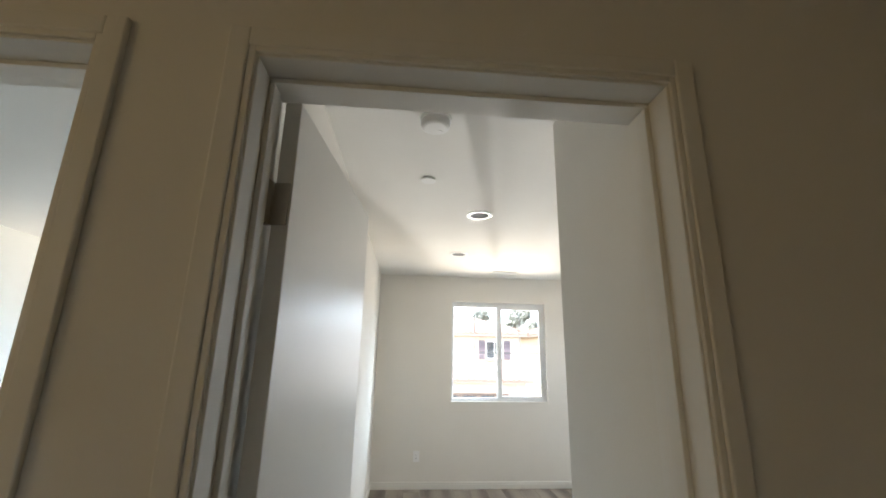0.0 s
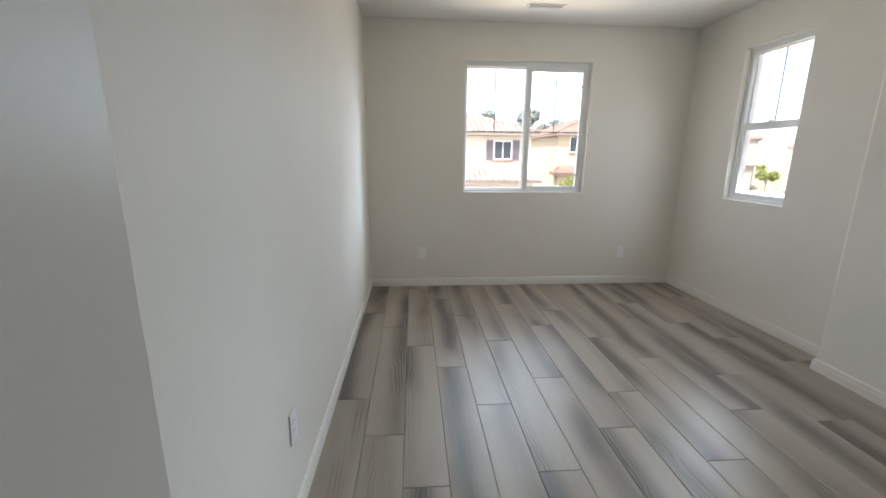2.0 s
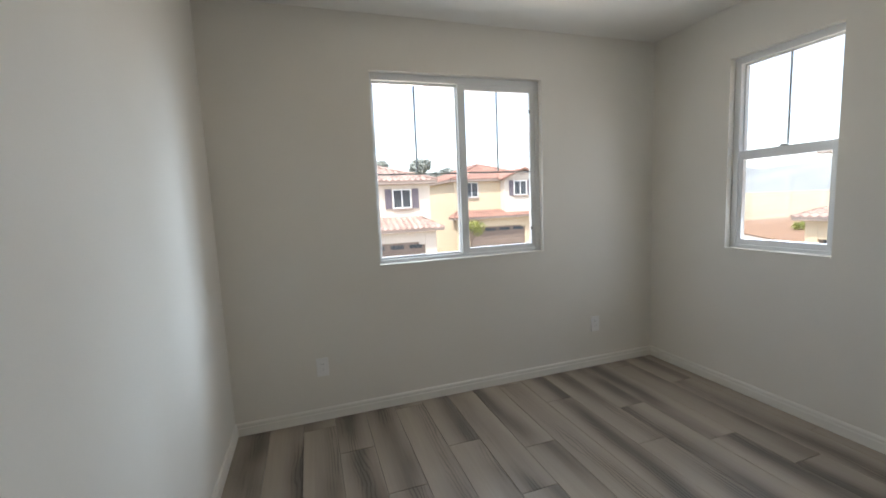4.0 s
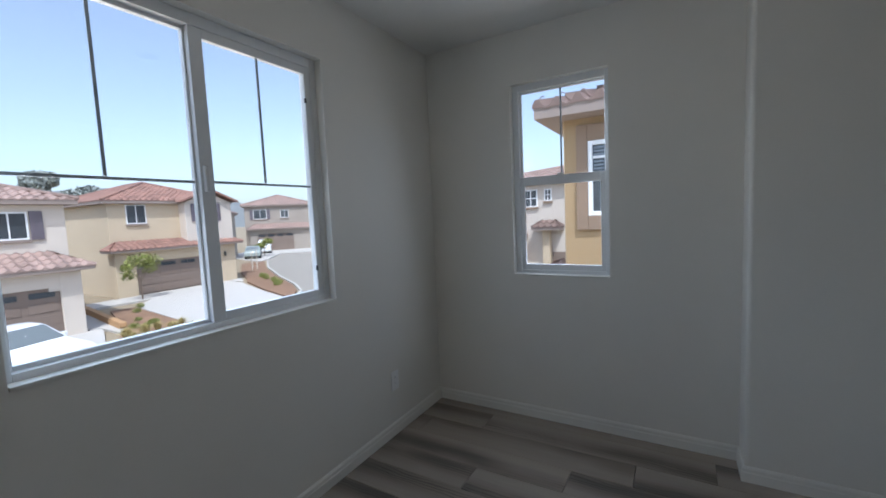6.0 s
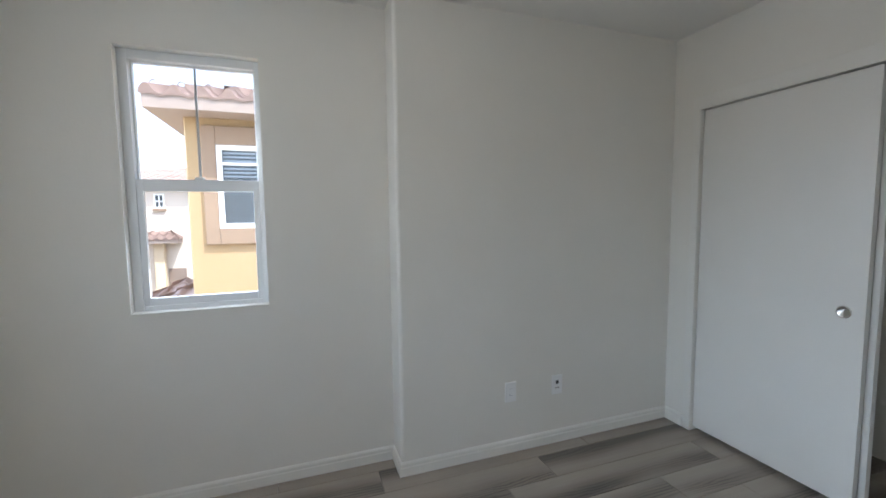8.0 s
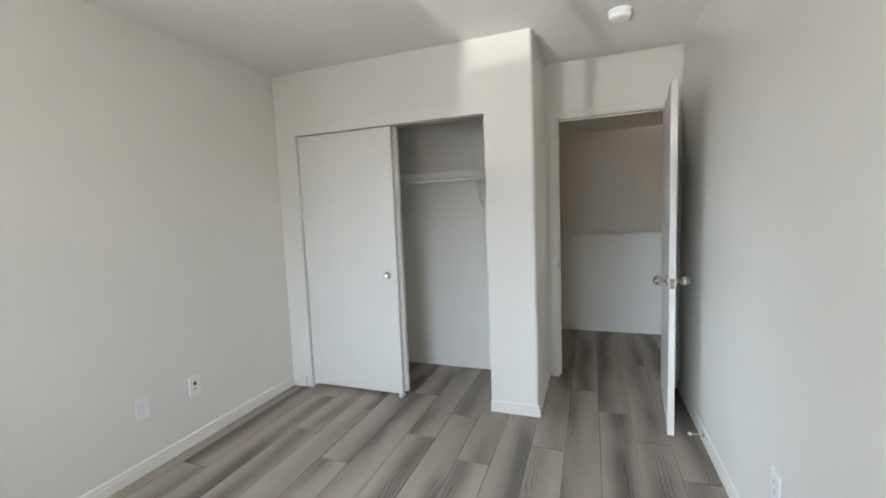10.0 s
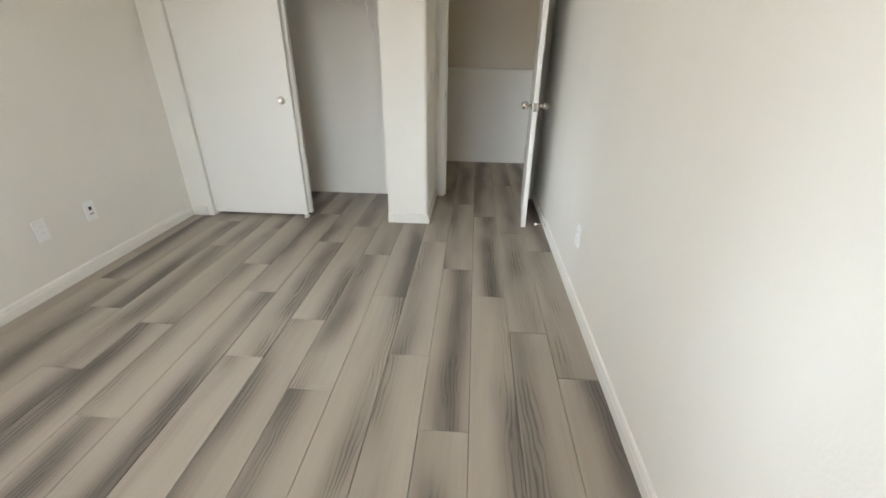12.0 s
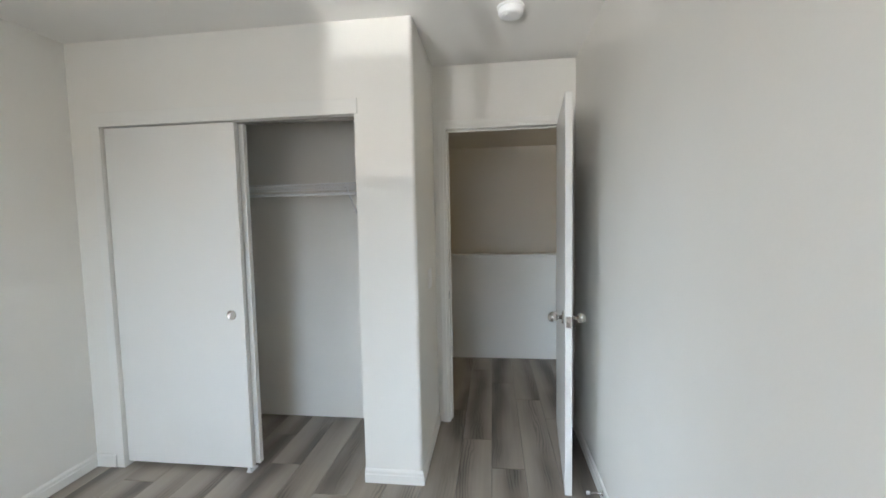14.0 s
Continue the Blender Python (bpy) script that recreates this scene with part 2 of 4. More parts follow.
# distance haze is put into this pale grey-green leaf colour
M_LEAF2 = mat("haze_green_leaves", (0.27, 0.29, 0.265), 0.65, var=0.35, scale=0.6, fine=6)
M_STRAW = mat("dry_straw_grass", (0.42, 0.34, 0.13), 0.7, var=0.3, scale=2, fine=20)
M_BARK = mat("grey_brown_bark", (0.15, 0.11, 0.08), 0.9, var=0.25, bump=0.6, bscale=40)
# grey of distance haze mixed into the colour of the dry slopes
M_HILL = mat("hazy_dry_hillside", (0.20, 0.21, 0.21), 0.95, var=0.25, scale=0.012, fine=0.08)
M_CARW = mat("white_car_paint", (0.80, 0.81, 0.82), 0.18, var=0.01)
M_CARR = mat("red_car_paint", (0.50, 0.03, 0.03), 0.2, var=0.02)
M_CARG = mat("silver_green_car_paint", (0.30, 0.34, 0.32), 0.22, var=0.02)
M_CARGL = mat("dark_car_glass", (0.16, 0.18, 0.185), 0.10, var=0.05)
M_TYRE = mat("black_tyre_rubber", (0.03, 0.03, 0.03), 0.85, var=0.1)
M_BLOCK = mat("orange_retaining_block", (0.45, 0.27, 0.13), 0.9, var=0.15, scale=2, fine=20, bump=0.4, bscale=30)


# ---- mesh helpers ----
def part(name, bm, material, parent=None, label="", smooth=False):
    me = bpy.data.meshes.new(name)
    bmesh.ops.recalc_face_normals(bm, faces=bm.faces[:])
    if smooth:
        for fc in bm.faces:
            fc.smooth = True
    bm.to_mesh(me)
    bm.free()
    me.materials.append(material)
    ob = new(name, me)
    if parent is not None:
        ob.parent = parent
    if label:
        tagged(ob, label)
    return ob


def thing(name, at, label, category, group="", rz=0.0, kind=""):
    ob = new(name)
    ob.empty_display_size = 0.1
    ob.matrix_world = pose(*at, 0, 0, rz)
    return tagged(ob, label, category, group, kind)


def struct(ob, label="", category=""):
    return tagged(ob, label, category, kind="structure")


def bx(bm, x0, x1, y0, y1, z0, z1, bev=0.0, seg=2):
    r = bmesh.ops.create_cube(bm, size=1, matrix=Matrix.LocRotScale(((x0 + x1) / 2, (y0 + y1) / 2, (z0 + z1) / 2), None, (abs(x1 - x0), abs(y1 - y0), abs(z1 - z0))))
    if bev:
        es = list({e for v in r["verts"] for e in v.link_edges})
        bmesh.ops.bevel(bm, geom=es, offset=bev, segments=seg, affect="EDGES", profile=0.5)
    return bm


def one(x0, x1, y0, y1, z0, z1, bev=0.0, seg=2):
    return bx(bmesh.new(), x0, x1, y0, y1, z0, z1, bev, seg)


def cyl(bm, p0, p1, r0, r1=None, seg=16):
    p0, p1 = Vector(p0), Vector(p1)
    d = p1 - p0
    m = Matrix.Translation((p0 + p1) / 2) @ d.to_track_quat("Z", "Y").to_matrix().to_4x4()
    bmesh.ops.create_cone(bm, cap_ends=True, segments=seg, radius1=r0, radius2=r0 if r1 is None else r1, depth=d.length, matrix=m)
    return bm


def lathe(profile, axis_m, seg=28):
    """A turned shape: profile of (radius, height) about the local z axis, placed by axis_m."""
    bm = bmesh.new()
    rings = []
    for r, h in profile:
        rings.append([bm.verts.new(axis_m @ Vector((r * math.cos(2 * math.pi * i / seg), r * math.sin(2 * math.pi * i / seg), h))) for i in range(seg)])
    for a, b in zip(rings, rings[1:]):
        for i in range(seg):
            j = (i + 1) % seg
            bm.faces.new((a[i], a[j], b[j], b[i]))
    bm.faces.new(rings[0])
    bm.faces.new(rings[-1])
    return bm


def wall_mesh(axis, a0, a1, u0, u1, z0, z1, holes=(), rounded=()):
    """A wall slab. axis 'y': thickness a0..a1 in y and length u0..u1 in x; axis 'x' the other way. holes: (u0, u1, z0, z1). rounded: (x, y) of upright bullnose corners."""
    us = sorted({u0, u1, *[v for h in holes for v in h[:2]]})
    zs = sorted({z0, z1, *[v for h in holes for v in h[2:]]})
    bm, vs = bmesh.new(), {}

    def P(a, u, z):
        k = (round(a, 5), round(u, 5), round(z, 5))
        if k not in vs:
            vs[k] = bm.verts.new((u, a, z) if axis == "y" else (a, u, z))
        return vs[k]

    def solid(i, j):
        if not (0 <= i < len(us) - 1 and 0 <= j < len(zs) - 1):
            return False
        cu, cz = (us[i] + us[i + 1]) / 2, (zs[j] + zs[j + 1]) / 2
        return not any(h[0] < cu < h[1] and h[2] < cz < h[3] for h in holes)

    for i in range(len(us) - 1):
        for j in range(len(zs) - 1):
            if not solid(i, j):
                continue
            A, B, C, D = us[i], us[i + 1], zs[j], zs[j + 1]
            for a in (a0, a1):
                bm.faces.new((P(a, A, C), P(a, B, C), P(a, B, D), P(a, A, D)))
            for ok, q in ((solid(i - 1, j), ((A, C), (A, D))), (solid(i + 1, j), ((B, C), (B, D))), (solid(i, j - 1), ((A, C), (B, C))), (solid(i, j + 1), ((A, D), (B, D)))):
                if not ok:
                    (ua, za), (ub, zb) = q
                    bm.faces.new((P(a0, ua, za), P(a0, ub, zb), P(a1, ub, zb), P(a1, ua, za)))
    bmesh.ops.recalc_face_normals(bm, faces=bm.faces[:])
    for x, y in rounded:
        es = [e for e in bm.edges if all(abs(v.co.x - x) < 1e-3 and abs(v.co.y - y) < 1e-3 for v in e.verts)]
        if es:
            bmesh.ops.bevel(bm, geom=es, offset=0.02, segments=5, affect="EDGES", profile=0.5)
    return bm


def strip(pts, prof):
    """A moulding: profile of (out, up) swept along a polyline in the floor plan; out is to the left of the way."""
    bm, rows = bmesh.new(), []
    n = len(pts)
    for i, p in enumerate(pts):
        d0 = (Vector(p) - Vector(pts[i - 1])).normalized() if i else None
        d1 = (Vector(pts[i + 1]) - Vector(p)).normalized() if i < n - 1 else None
        n0 = Vector((-d0.y, d0.x)) if d0 else None
        n1 = Vector((-d1.y, d1.x)) if d1 else None
        if n0 and n1:
            o = (n0 + n1) / (1 + n0.dot(n1))
        else:
            o = n0 or n1
        rows.append([bm.verts.new((p[0] + o.x * a, p[1] + o.y * a, b)) for a, b in prof])
    for a, b in zip(rows, rows[1:]):
        for i in range(len(prof) - 1):
            bm.faces.new((a[i], a[i + 1], b[i + 1], b[i]))
    for r in (rows[0], rows[-1]):
        bm.faces.new(r)
    return bm


# ---- the shell of the house ----
struct(part("wall_north", wall_mesh("y", YN, YN + 0.16, -3.0, XE + 0.16, -0.3, H + 0.25, [(0.913, 2.106, 0.932, 2.136), (-2.3, -1.1, 0.936, 2.128)]), M_WALL), "warm white painted wall with a sliding window")
struct(part("wall_east", wall_mesh("x", XE, XE + 0.16, YJ, YN, -0.3, H + 0.25, [(3.152, 3.733, 0.937, 2.138)]), M_WALL), "warm white painted wall with a tall sash window")
struct(part("wall_east_thick", wall_mesh("x", XJ, XE + 0.16, -3.2, YJ, -0.3, H + 0.25, rounded=[(XJ, YJ)]), M_WALL), "thicker warm white wall with a rounded corner")
struct(part("wall_west", wall_mesh("x", -0.12, 0.0, 0.0, YN, 0.0, H), M_WALL), "plain warm white painted wall")
struct(part("wall_south", wall_mesh("y", YH, 0.0, -3.0, XJ, 0.0, H, [(DL - 0.02, DR + 0.02, 0, DH + 0.02), (-1.005, -0.195, 0, DH + 0.02)]), M_WALL), "warm white wall with two doorways to the hall")
struct(part("wall_closet_front", wall_mesh("y", YC - 0.115, YC, XR, XJ, 0.0, H, [(1.252, 2.728, 0, 1.99)], rounded=[(XR, YC)]), M_WALL), "warm white closet wall with rounded corner")
struct(part("wall_return", wall_mesh("x", XR, XR + 0.115, 0.0, YC - 0.115, 0.0, H), M_WALL), "short warm white wall beside the doorway")
struct(part("wall_far_west", wall_mesh("x", -3.12, -3.0, -3.2, YN + 0.16, -0.3, H + 0.25), M_WALL), "plain wall of the neighbouring room")
struct(part("wall_hall_south", wall_mesh("y", -3.32, -3.2, -3.12, XE + 0.16, -1.5, H + 0.25), M_WALL), "plain wall behind the stairwell")
struct(part("half_wall", wall_mesh("y", -1.48, -1.36, -3.0, XJ, 0.0, 1.045), M_WALL), "low white stair wall with a wooden cap")
struct(part("trim_half_wall_cap", one(-3.0, XJ, -1.505, -1.335, 1.045, 1.075, 0.006), M_TRIM), "white wooden cap of the stair wall")
struct(part("ceiling", one(-3.0, XE, -3.2, YN, H, H + 0.2), M_CEIL), "flat white textured ceiling")
# reaches under the stairwell too, added unseen there to block daylight from below
struct(part("ground_slab", one(-3.0, XE, -3.2, YN, -0.3, -0.014), M_SUB), "dark underlay below the planks, also closing the unseen stairwell")

# ---- floor planks ----
floor = struct(new("floor"), "grey oak laminate planks laid lengthwise")
PW, PL = 0.188, 1.235
JOINT = {0: 2.377, 1: 2.074, 2: 1.755, 3: 2.687, 4: 2.286, 5: 1.805, 6: 2.531, 7: 2.060, 8: 2.360, 9: 1.820, 10: 2.735, 11: 2.160, 12: 2.500, 13: 2.050, 14: 1.760, 15: 2.640}


def plank_mesh(w, length):
    bm = one(0.0009, w - 0.0009, 0.0009, length - 0.0009, -0.0135, 0.0)
    top = [e for e in bm.edges if all(v.co.z > -0.001 for v in e.verts)]
    bmesh.ops.bevel(bm, geom=top, offset=0.0018, segments=1, affect="EDGES")
    me = bpy.data.meshes.new("plank")
    bm.to_mesh(me)
    bm.free()
    me.materials.append(M_WOOD)
    return me


whole = plank_mesh(PW, PL)
rng = random.Random(7)
for c in range(-16, 17):
    x0 = c * PW
    y_start, y_end = (-1.36, YN)
    if x0 >= XE - 0.02:
        continue
    w = min(PW, XE - x0)
    j = JOINT.get(c, rng.uniform(0, PL))
    j -= math.ceil((j - y_start) / PL) * PL
    while j < y_end - 0.01:
        a, b = max(j, y_start), min(j + PL, y_end)
        if b - a > 0.02:
            me = whole if (abs(b - a - PL) < 1e-4 and abs(w - PW) < 1e-4) else plank_mesh(w, b - a)
            pl = new("plank", me)
            pl.parent = floor
            pl.location = (x0, a, 0)
        j += PL

# ---- baseboards ----
BASE = [(0.0, 0.0), (0.013, 0.0), (0.013, 0.046), (0.010, 0.051), (0.010, 0.066), (0.005, 0.074), (0.0, 0.076)]


def baseboard(pts):
    return struct(part("baseboard", strip(pts, BASE), M_TRIM), "white stepped baseboard")


baseboard([(2.785, YC), (XJ, YC), (XJ, YJ), (XE, YJ), (XE, YN), (0.0, YN), (0.0, 0.0)])
baseboard([(XR, 0.016), (XR, YC), (1.255, YC)])
baseboard([(XJ, -1.36), (-3.0, -1.36)])
baseboard([(-0.157, YH), (0.014, YH)][::-1])
baseboard([(0.910, YH), (XJ, YH)][::-1])
baseboard([(-0.12, YN), (-3.0, YN), (-3.0, 0.0), (-1.1, 0.0)])


# ---- doorways ----
def casing(name, x0, x1, h, y, out, label):
    """Stepped casing round an opening on the wall plane y; out is +1 or -1 along y."""
    t = thing(name, (0, 0, 0), label, "door casing", kind="structure")
    w = 0.050
    y1, y2 = y + out * 0.013, y + out * 0.009
    for nm, a, b, c, d in (("casing_leg", x0 - w, x0, 0, h + w), ("casing_leg", x1, x1 + w, 0, h + w), ("casing_head", x0, x1, h, h + w)):
        bm = bmesh.new()
        lo, hi = min(y, y1), max(y, y1)
        if nm == "casing_head":
            bx(bm, a - 0.0125, b + 0.0125, lo, hi, c + 0.012, d, 0.004, 3)
            bx(bm, a, b, min(y, y2), max(y, y2), c, c + 0.014, 0.002)
        else:
            inner, outer = (b, a) if a < x0 else (a, b)
            mid = inner + (0.012 if outer > inner else -0.012)
            bx(bm, min(mid, outer), max(mid, outer), lo, hi, c, d, 0.004, 3)
            bx(bm, min(mid, inner), max(mid, inner), min(y, y2), max(y, y2), c, h + 0.013, 0.002)
        part(nm, bm, M_TRIM, t)
    return t


def jamb(name, x0, x1, h, label):
    t = thing(name, (0, 0, 0), label, "door frame", kind="structure")
    part("jamb_side", one(x0 - 0.02, x0, YH - 0.003, 0.003, 0, h, 0.002), M_TRIM, t)
    part("jamb_side", one(x1, x1 + 0.02, YH - 0.003, 0.003, 0, h, 0.002), M_TRIM, t)
    part("jamb_head", one(x0 - 0.02, x1 + 0.02, YH - 0.003, 0.003, h, h + 0.02, 0.002), M_TRIM, t)
    part("door_stop_strip", one(x0, x0 + 0.011, -0.083, -0.045, 0, h - 0.011, 0.002), M_TRIM, t)
    part("door_stop_strip", one(x1 - 0.011, x1, -0.083, -0.045, 0, h - 0.011, 0.002), M_TRIM, t)
    part("door_stop_strip", one(x0, x1, -0.083, -0.045, h - 0.011, h, 0.002), M_TRIM, t)
    return t


jm = jamb("door_frame_1", DL, DR, DH, "white painted frame of the bedroom doorway")
part("strike_plate", one(DR - 0.003, DR, -0.040, -0.012, 0.88, 0.94, 0.001), M_STEEL, jm, "dull steel strike plate")
# near-black patch stands for the hole's shade, the plate is not cut
part("strike_hole_shade", one(DR - 0.0036, DR - 0.002, -0.033, -0.019, 0.895, 0.925), M_DARK, jm, "dark patch for the shade in the latch hole")
jamb("door_frame_2", -0.985, -0.215, DH, "white painted frame of the next doorway")
casing("trim_door_1_hall", DL - 0.006, DR + 0.006, DH + 0.006, YH, -1, "white stepped casing on the hall side")
t = casing("trim_door_1_room", DL - 0.006, DR + 0.006, DH + 0.006, 0.0, 1, "white stepped casing on the bedroom side")
casing("trim_door_2_hall", -0.991, -0.209, DH + 0.006, YH, -1, "white stepped casing of the next doorway")

# the bedroom door, swung open almost square to its wall
LEAF = 0.758
lang = math.degrees(math.atan2(0.735 + 0.02, 0.192 - 0.12))
door = thing("door_1", (0.12, -0.018, 0), "flat white painted bedroom door standing open", "door", rz=lang, kind="structure")
# local x runs along the leaf from hinge to latch, local -y is the face towards the room
part("leaf", one(0, LEAF, 0.0, 0.035, 0.012, 2.03, 0.002), M_DOOR, door)
KZ = 0.912


def knob_set(side):
    s = -1 if side < 0 else 1
    base = 0.0 if side < 0 else 0.035
    m = Matrix.Translation((LEAF - 0.105, base, KZ)) @ Matrix.Rotation(radians(90 if s < 0 else -90), 4, "X")
    ros = part("rosette", lathe([(0.0, 0), (0.033, 0), (0.033, 0.004), (0.029, 0.009), (0.014, 0.011)], m), M_NICKEL, door, "satin nickel rosette", True)
    prof = [(0.011, 0.009), (0.0105, 0.026), (0.014, 0.032)] + [(0.0275 * math.sin(a), 0.054 - 0.0255 * math.cos(a)) for a in [0.62 + i * (math.pi - 0.62) / 12 for i in range(12)]] + [(0.001, 0.0795)]
    part("knob", lathe(prof, m), M_NICKEL, door, "round satin nickel knob", True)


knob_set(-1)
knob_set(1)
part("latch_plate", one(LEAF - 0.001, LEAF + 0.0015, 0.005, 0.030, KZ - 0.028, KZ + 0.028, 0.0005), M_NICKEL, door, "nickel latch plate")
part("latch_bolt", one(LEAF, LEAF + 0.011, 0.011, 0.024, KZ - 0.009, KZ + 0.009, 0.003), M_NICKEL, door, "nickel latch bolt")
for hz in (0.22, 1.02, 1.80):
    bm = bmesh.new()
    cyl(bm, (-0.006, 0.041, hz - 0.045), (-0.006, 0.041, hz + 0.045), 0.006, seg=12)
    bx(bm, -0.004, -0.001, 0.004, 0.038, hz - 0.044, hz + 0.044)
    bx(bm, -0.03, -0.006, 0.036, 0.040, hz - 0.044, hz + 0.044)
    for k in (-0.015, 0.015):
        cyl(bm, (-0.006, 0.041, hz + k - 0.0012), (-0.006, 0.041, hz + k + 0.0012), 0.0067, seg=12)
    part("hinge", bm, M_STEEL, door, "dull steel butt hinge")

# ---- closet ----
tr = thing("closet_trim", (0, 0, 0), "white flat trim round the closet opening", "trim", kind="structure")
part("trim_head", one(1.232, 2.776, YC, YC + 0.012, 1.988, 2.066, 0.002), M_TRIM, tr)
part("trim_leg", one(2.728, 2.776, YC, YC + 0.012, 0.0, 1.988, 0.002), M_TRIM, tr)
part("top_track", one(1.256, 2.724, YC - 0.105, YC - 0.05, 1.9855, 1.9895, 0.001), M_STEEL, tr, "grey steel door track")


def sliding_door(x0, x1, y0, y1, pull):
    d = thing("sliding_closet_door", (x0, y0, 0), "flat white sliding closet door", "closet door", "closet doors")
    part("panel", one(0, x1 - x0, 0, y1 - y0, 0.028, 1.984, 0.002), M_DOOR, d)
    if pull:
        m = Matrix.Translation((pull - x0, y1 - y0, 0.921)) @ Matrix.Rotation(radians(-90), 4, "X")
        part("finger_pull", lathe([(0.0, 0.001), (0.021, 0.0012), (0.023, 0.003), (0.027, 0.0035), (0.0285, 0.002), (0.0285, -0.001)], m), M_NICKEL, d, "round chrome finger pull", True)
    return d


sliding_door(1.932, 2.724, YC - 0.048, YC - 0.014, 2.008)
sliding_door(1.912, 2.71, YC - 0.096, YC - 0.062, 0)
g = thing("floor_guide", (1.952, YC - 0.03, 0), "small white plastic door guide on the floor", "door guide")
part("foot", one(-0.018, 0.018, -0.045, 0.02, 0.0, 0.006, 0.001), M_PLATE, g)
part("fin", one(-0.008, 0.008, 0.018, 0.022, 0.0, 0.034, 0.001), M_PLATE, g)
part("fin", one(-0.008, 0.008, -0.028, -0.022, 0.0, 0.034, 0.001), M_PLATE, g)

sh = thing("wire_shelf", (0, 0, 0), "white coated wire closet shelf on brackets", "shelf")
SX0, SX1, SZ, SY = XR + 0.118, XJ - 0.003, 1.672, 0.312
for nm, yy, zz, r in (("front_wire", SY, SZ, 0.005), ("front_wire", SY + 0.004, SZ - 0.038, 0.0045), ("back_wire", 0.01, SZ, 0.003), ("hang_rod", SY - 0.03, SZ - 0.062, 0.009), ("middle_wire", 0.16, SZ - 0.004, 0.003)):
    part(nm, cyl(bmesh.new(), (SX0, yy, zz), (SX1, yy, zz), r, seg=8), M_WIRE, sh, smooth=True)
bm = bmesh.new()
k = SX0 + 0.02
while k < SX1:
    bx(bm, k - 0.0012, k + 0.0012, 0.006, SY, SZ + 0.0018, SZ + 0.0042)
    bx(bm, k - 0.0012, k + 0.0012, SY + 0.002, SY + 0.0045, SZ - 0.038, SZ + 0.003)
    k += 0.0254
tagged(part("deck_wires", bm, M_WIRE, sh), kind="stuff")
for bxx in (1.455, 2.45):
    bm = bmesh.new()
    cyl(bm, (bxx, SY, SZ - 0.01), (bxx, 0.004, SZ - 0.27), 0.006, seg=8)
    bx(bm, bxx - 0.010, bxx + 0.010, 0.001, 0.006, SZ - 0.32, SZ - 0.25, 0.002)
    part("brace", bm, M_WIRE, sh, "slanting white steel brace")


# ---- windows ----
def bar(bm, plane, d0, d1, u0, u1, z0, z1, bev=0.002):
    return bx(bm, u0, u1, d0, d1, z0, z1, bev) if plane == "y" else bx(bm, d0, d1, u0, u1, z0, z1, bev)


def ring(plane, d0, d1, u0, u1, z0, z1, l, r, b, t, bev=0.002):
    bm = bmesh.new()
    bar(bm, plane, d0, d1, u0, u0 + l, z0, z1, bev)
    bar(bm, plane, d0, d1, u1 - r, u1, z0, z1, bev)
    bar(bm, plane, d0, d1, u0 + l, u1 - r, z0, z0 + b, bev)
    bar(bm, plane, d0, d1, u0 + l, u1 - r, z1 - t, z1, bev)
    return bm


w1 = thing("window_1", (0, 0, 0), "white vinyl sliding window with grille bars", "window", kind="structure")
Y0 = YN + 0.045
part("window_frame", ring("y", Y0, Y0 + 0.075, 0.913, 2.106, 0.932, 2.136, 0.020, 0.033, 0.034, 0.044), M_VINYL, w1)
part("window_sill", one(0.915, 2.104, YN - 0.006, Y0, 0.9325, 0.944, 0.002), M_TRIM, w1, "thin white sill")
part("fixed_sash", ring("y", Y0 + 0.030, Y0 + 0.055, 0.933, 1.535, 0.966, 2.092, 0.010, 0.045, 0.014, 0.014), M_VINYL, w1)
part("sliding_sash", ring("y", Y0 + 0.004, Y0 + 0.029, 1.497, 2.073, 0.966, 2.092, 0.052, 0.036, 0.034, 0.036), M_VINYL, w1)
part("pane", one(0.943, 1.490, Y0 + 0.041, Y0 + 0.045, 0.980, 2.078), M_GLASS, w1).visible_shadow = False
part("pane", one(1.549, 2.037, Y0 + 0.015, Y0 + 0.019, 1.000, 2.056), M_GLASS, w1).visible_shadow = False
for u0, u1, dd in ((0.943, 1.490, Y0 + 0.036), (1.549, 2.037, Y0 + 0.010)):
    part("grille_bar", bar(bmesh.new(), "y", dd, dd + 0.005, u0, u1, 1.510, 1.520, 0), M_GRID, w1, "grey horizontal grille bar")
    um = (u0 + u1) / 2 - 0.008
    part("grille_bar", bar(bmesh.new(), "y", dd, dd + 0.005, um - 0.005, um + 0.005, 1.522, 2.056 if u0 > 1 else 2.078, 0), M_GRID, w1, "grey upright grille bar")
bm = one(1.507, 1.522, Y0 - 0.010, Y0 + 0.005, 1.475, 1.575, 0.004)
part("sash_latch", bm, M_VINYL, w1, "white sash latch")
for zz in (1.11, 1.93):
    part("sash_clip", one(2.030, 2.040, Y0 - 0.002, Y0 + 0.006, zz - 0.012, zz + 0.012, 0.002), M_DARK, w1, "small dark sash clip")

w2 = thing("window_2", (0, 0, 0), "white vinyl single hung sash window", "window", kind="structure")
X0 = XE + 0.045
part("window_frame", ring("x", X0, X0 + 0.075, 3.152, 3.733, 0.937, 2.138, 0.026, 0.039, 0.031, 0.040), M_VINYL, w2)
part("window_sill", one(XE - 0.006, X0, 3.154, 3.731, 0.9375, 0.946, 0.002), M_TRIM, w2, "thin white sill")
part("upper_sash", ring("x", X0 + 0.032, X0 + 0.056, 3.178, 3.694, 1.53, 2.098, 0.006, 0.008, 0.03, 0.008), M_VINYL, w2)
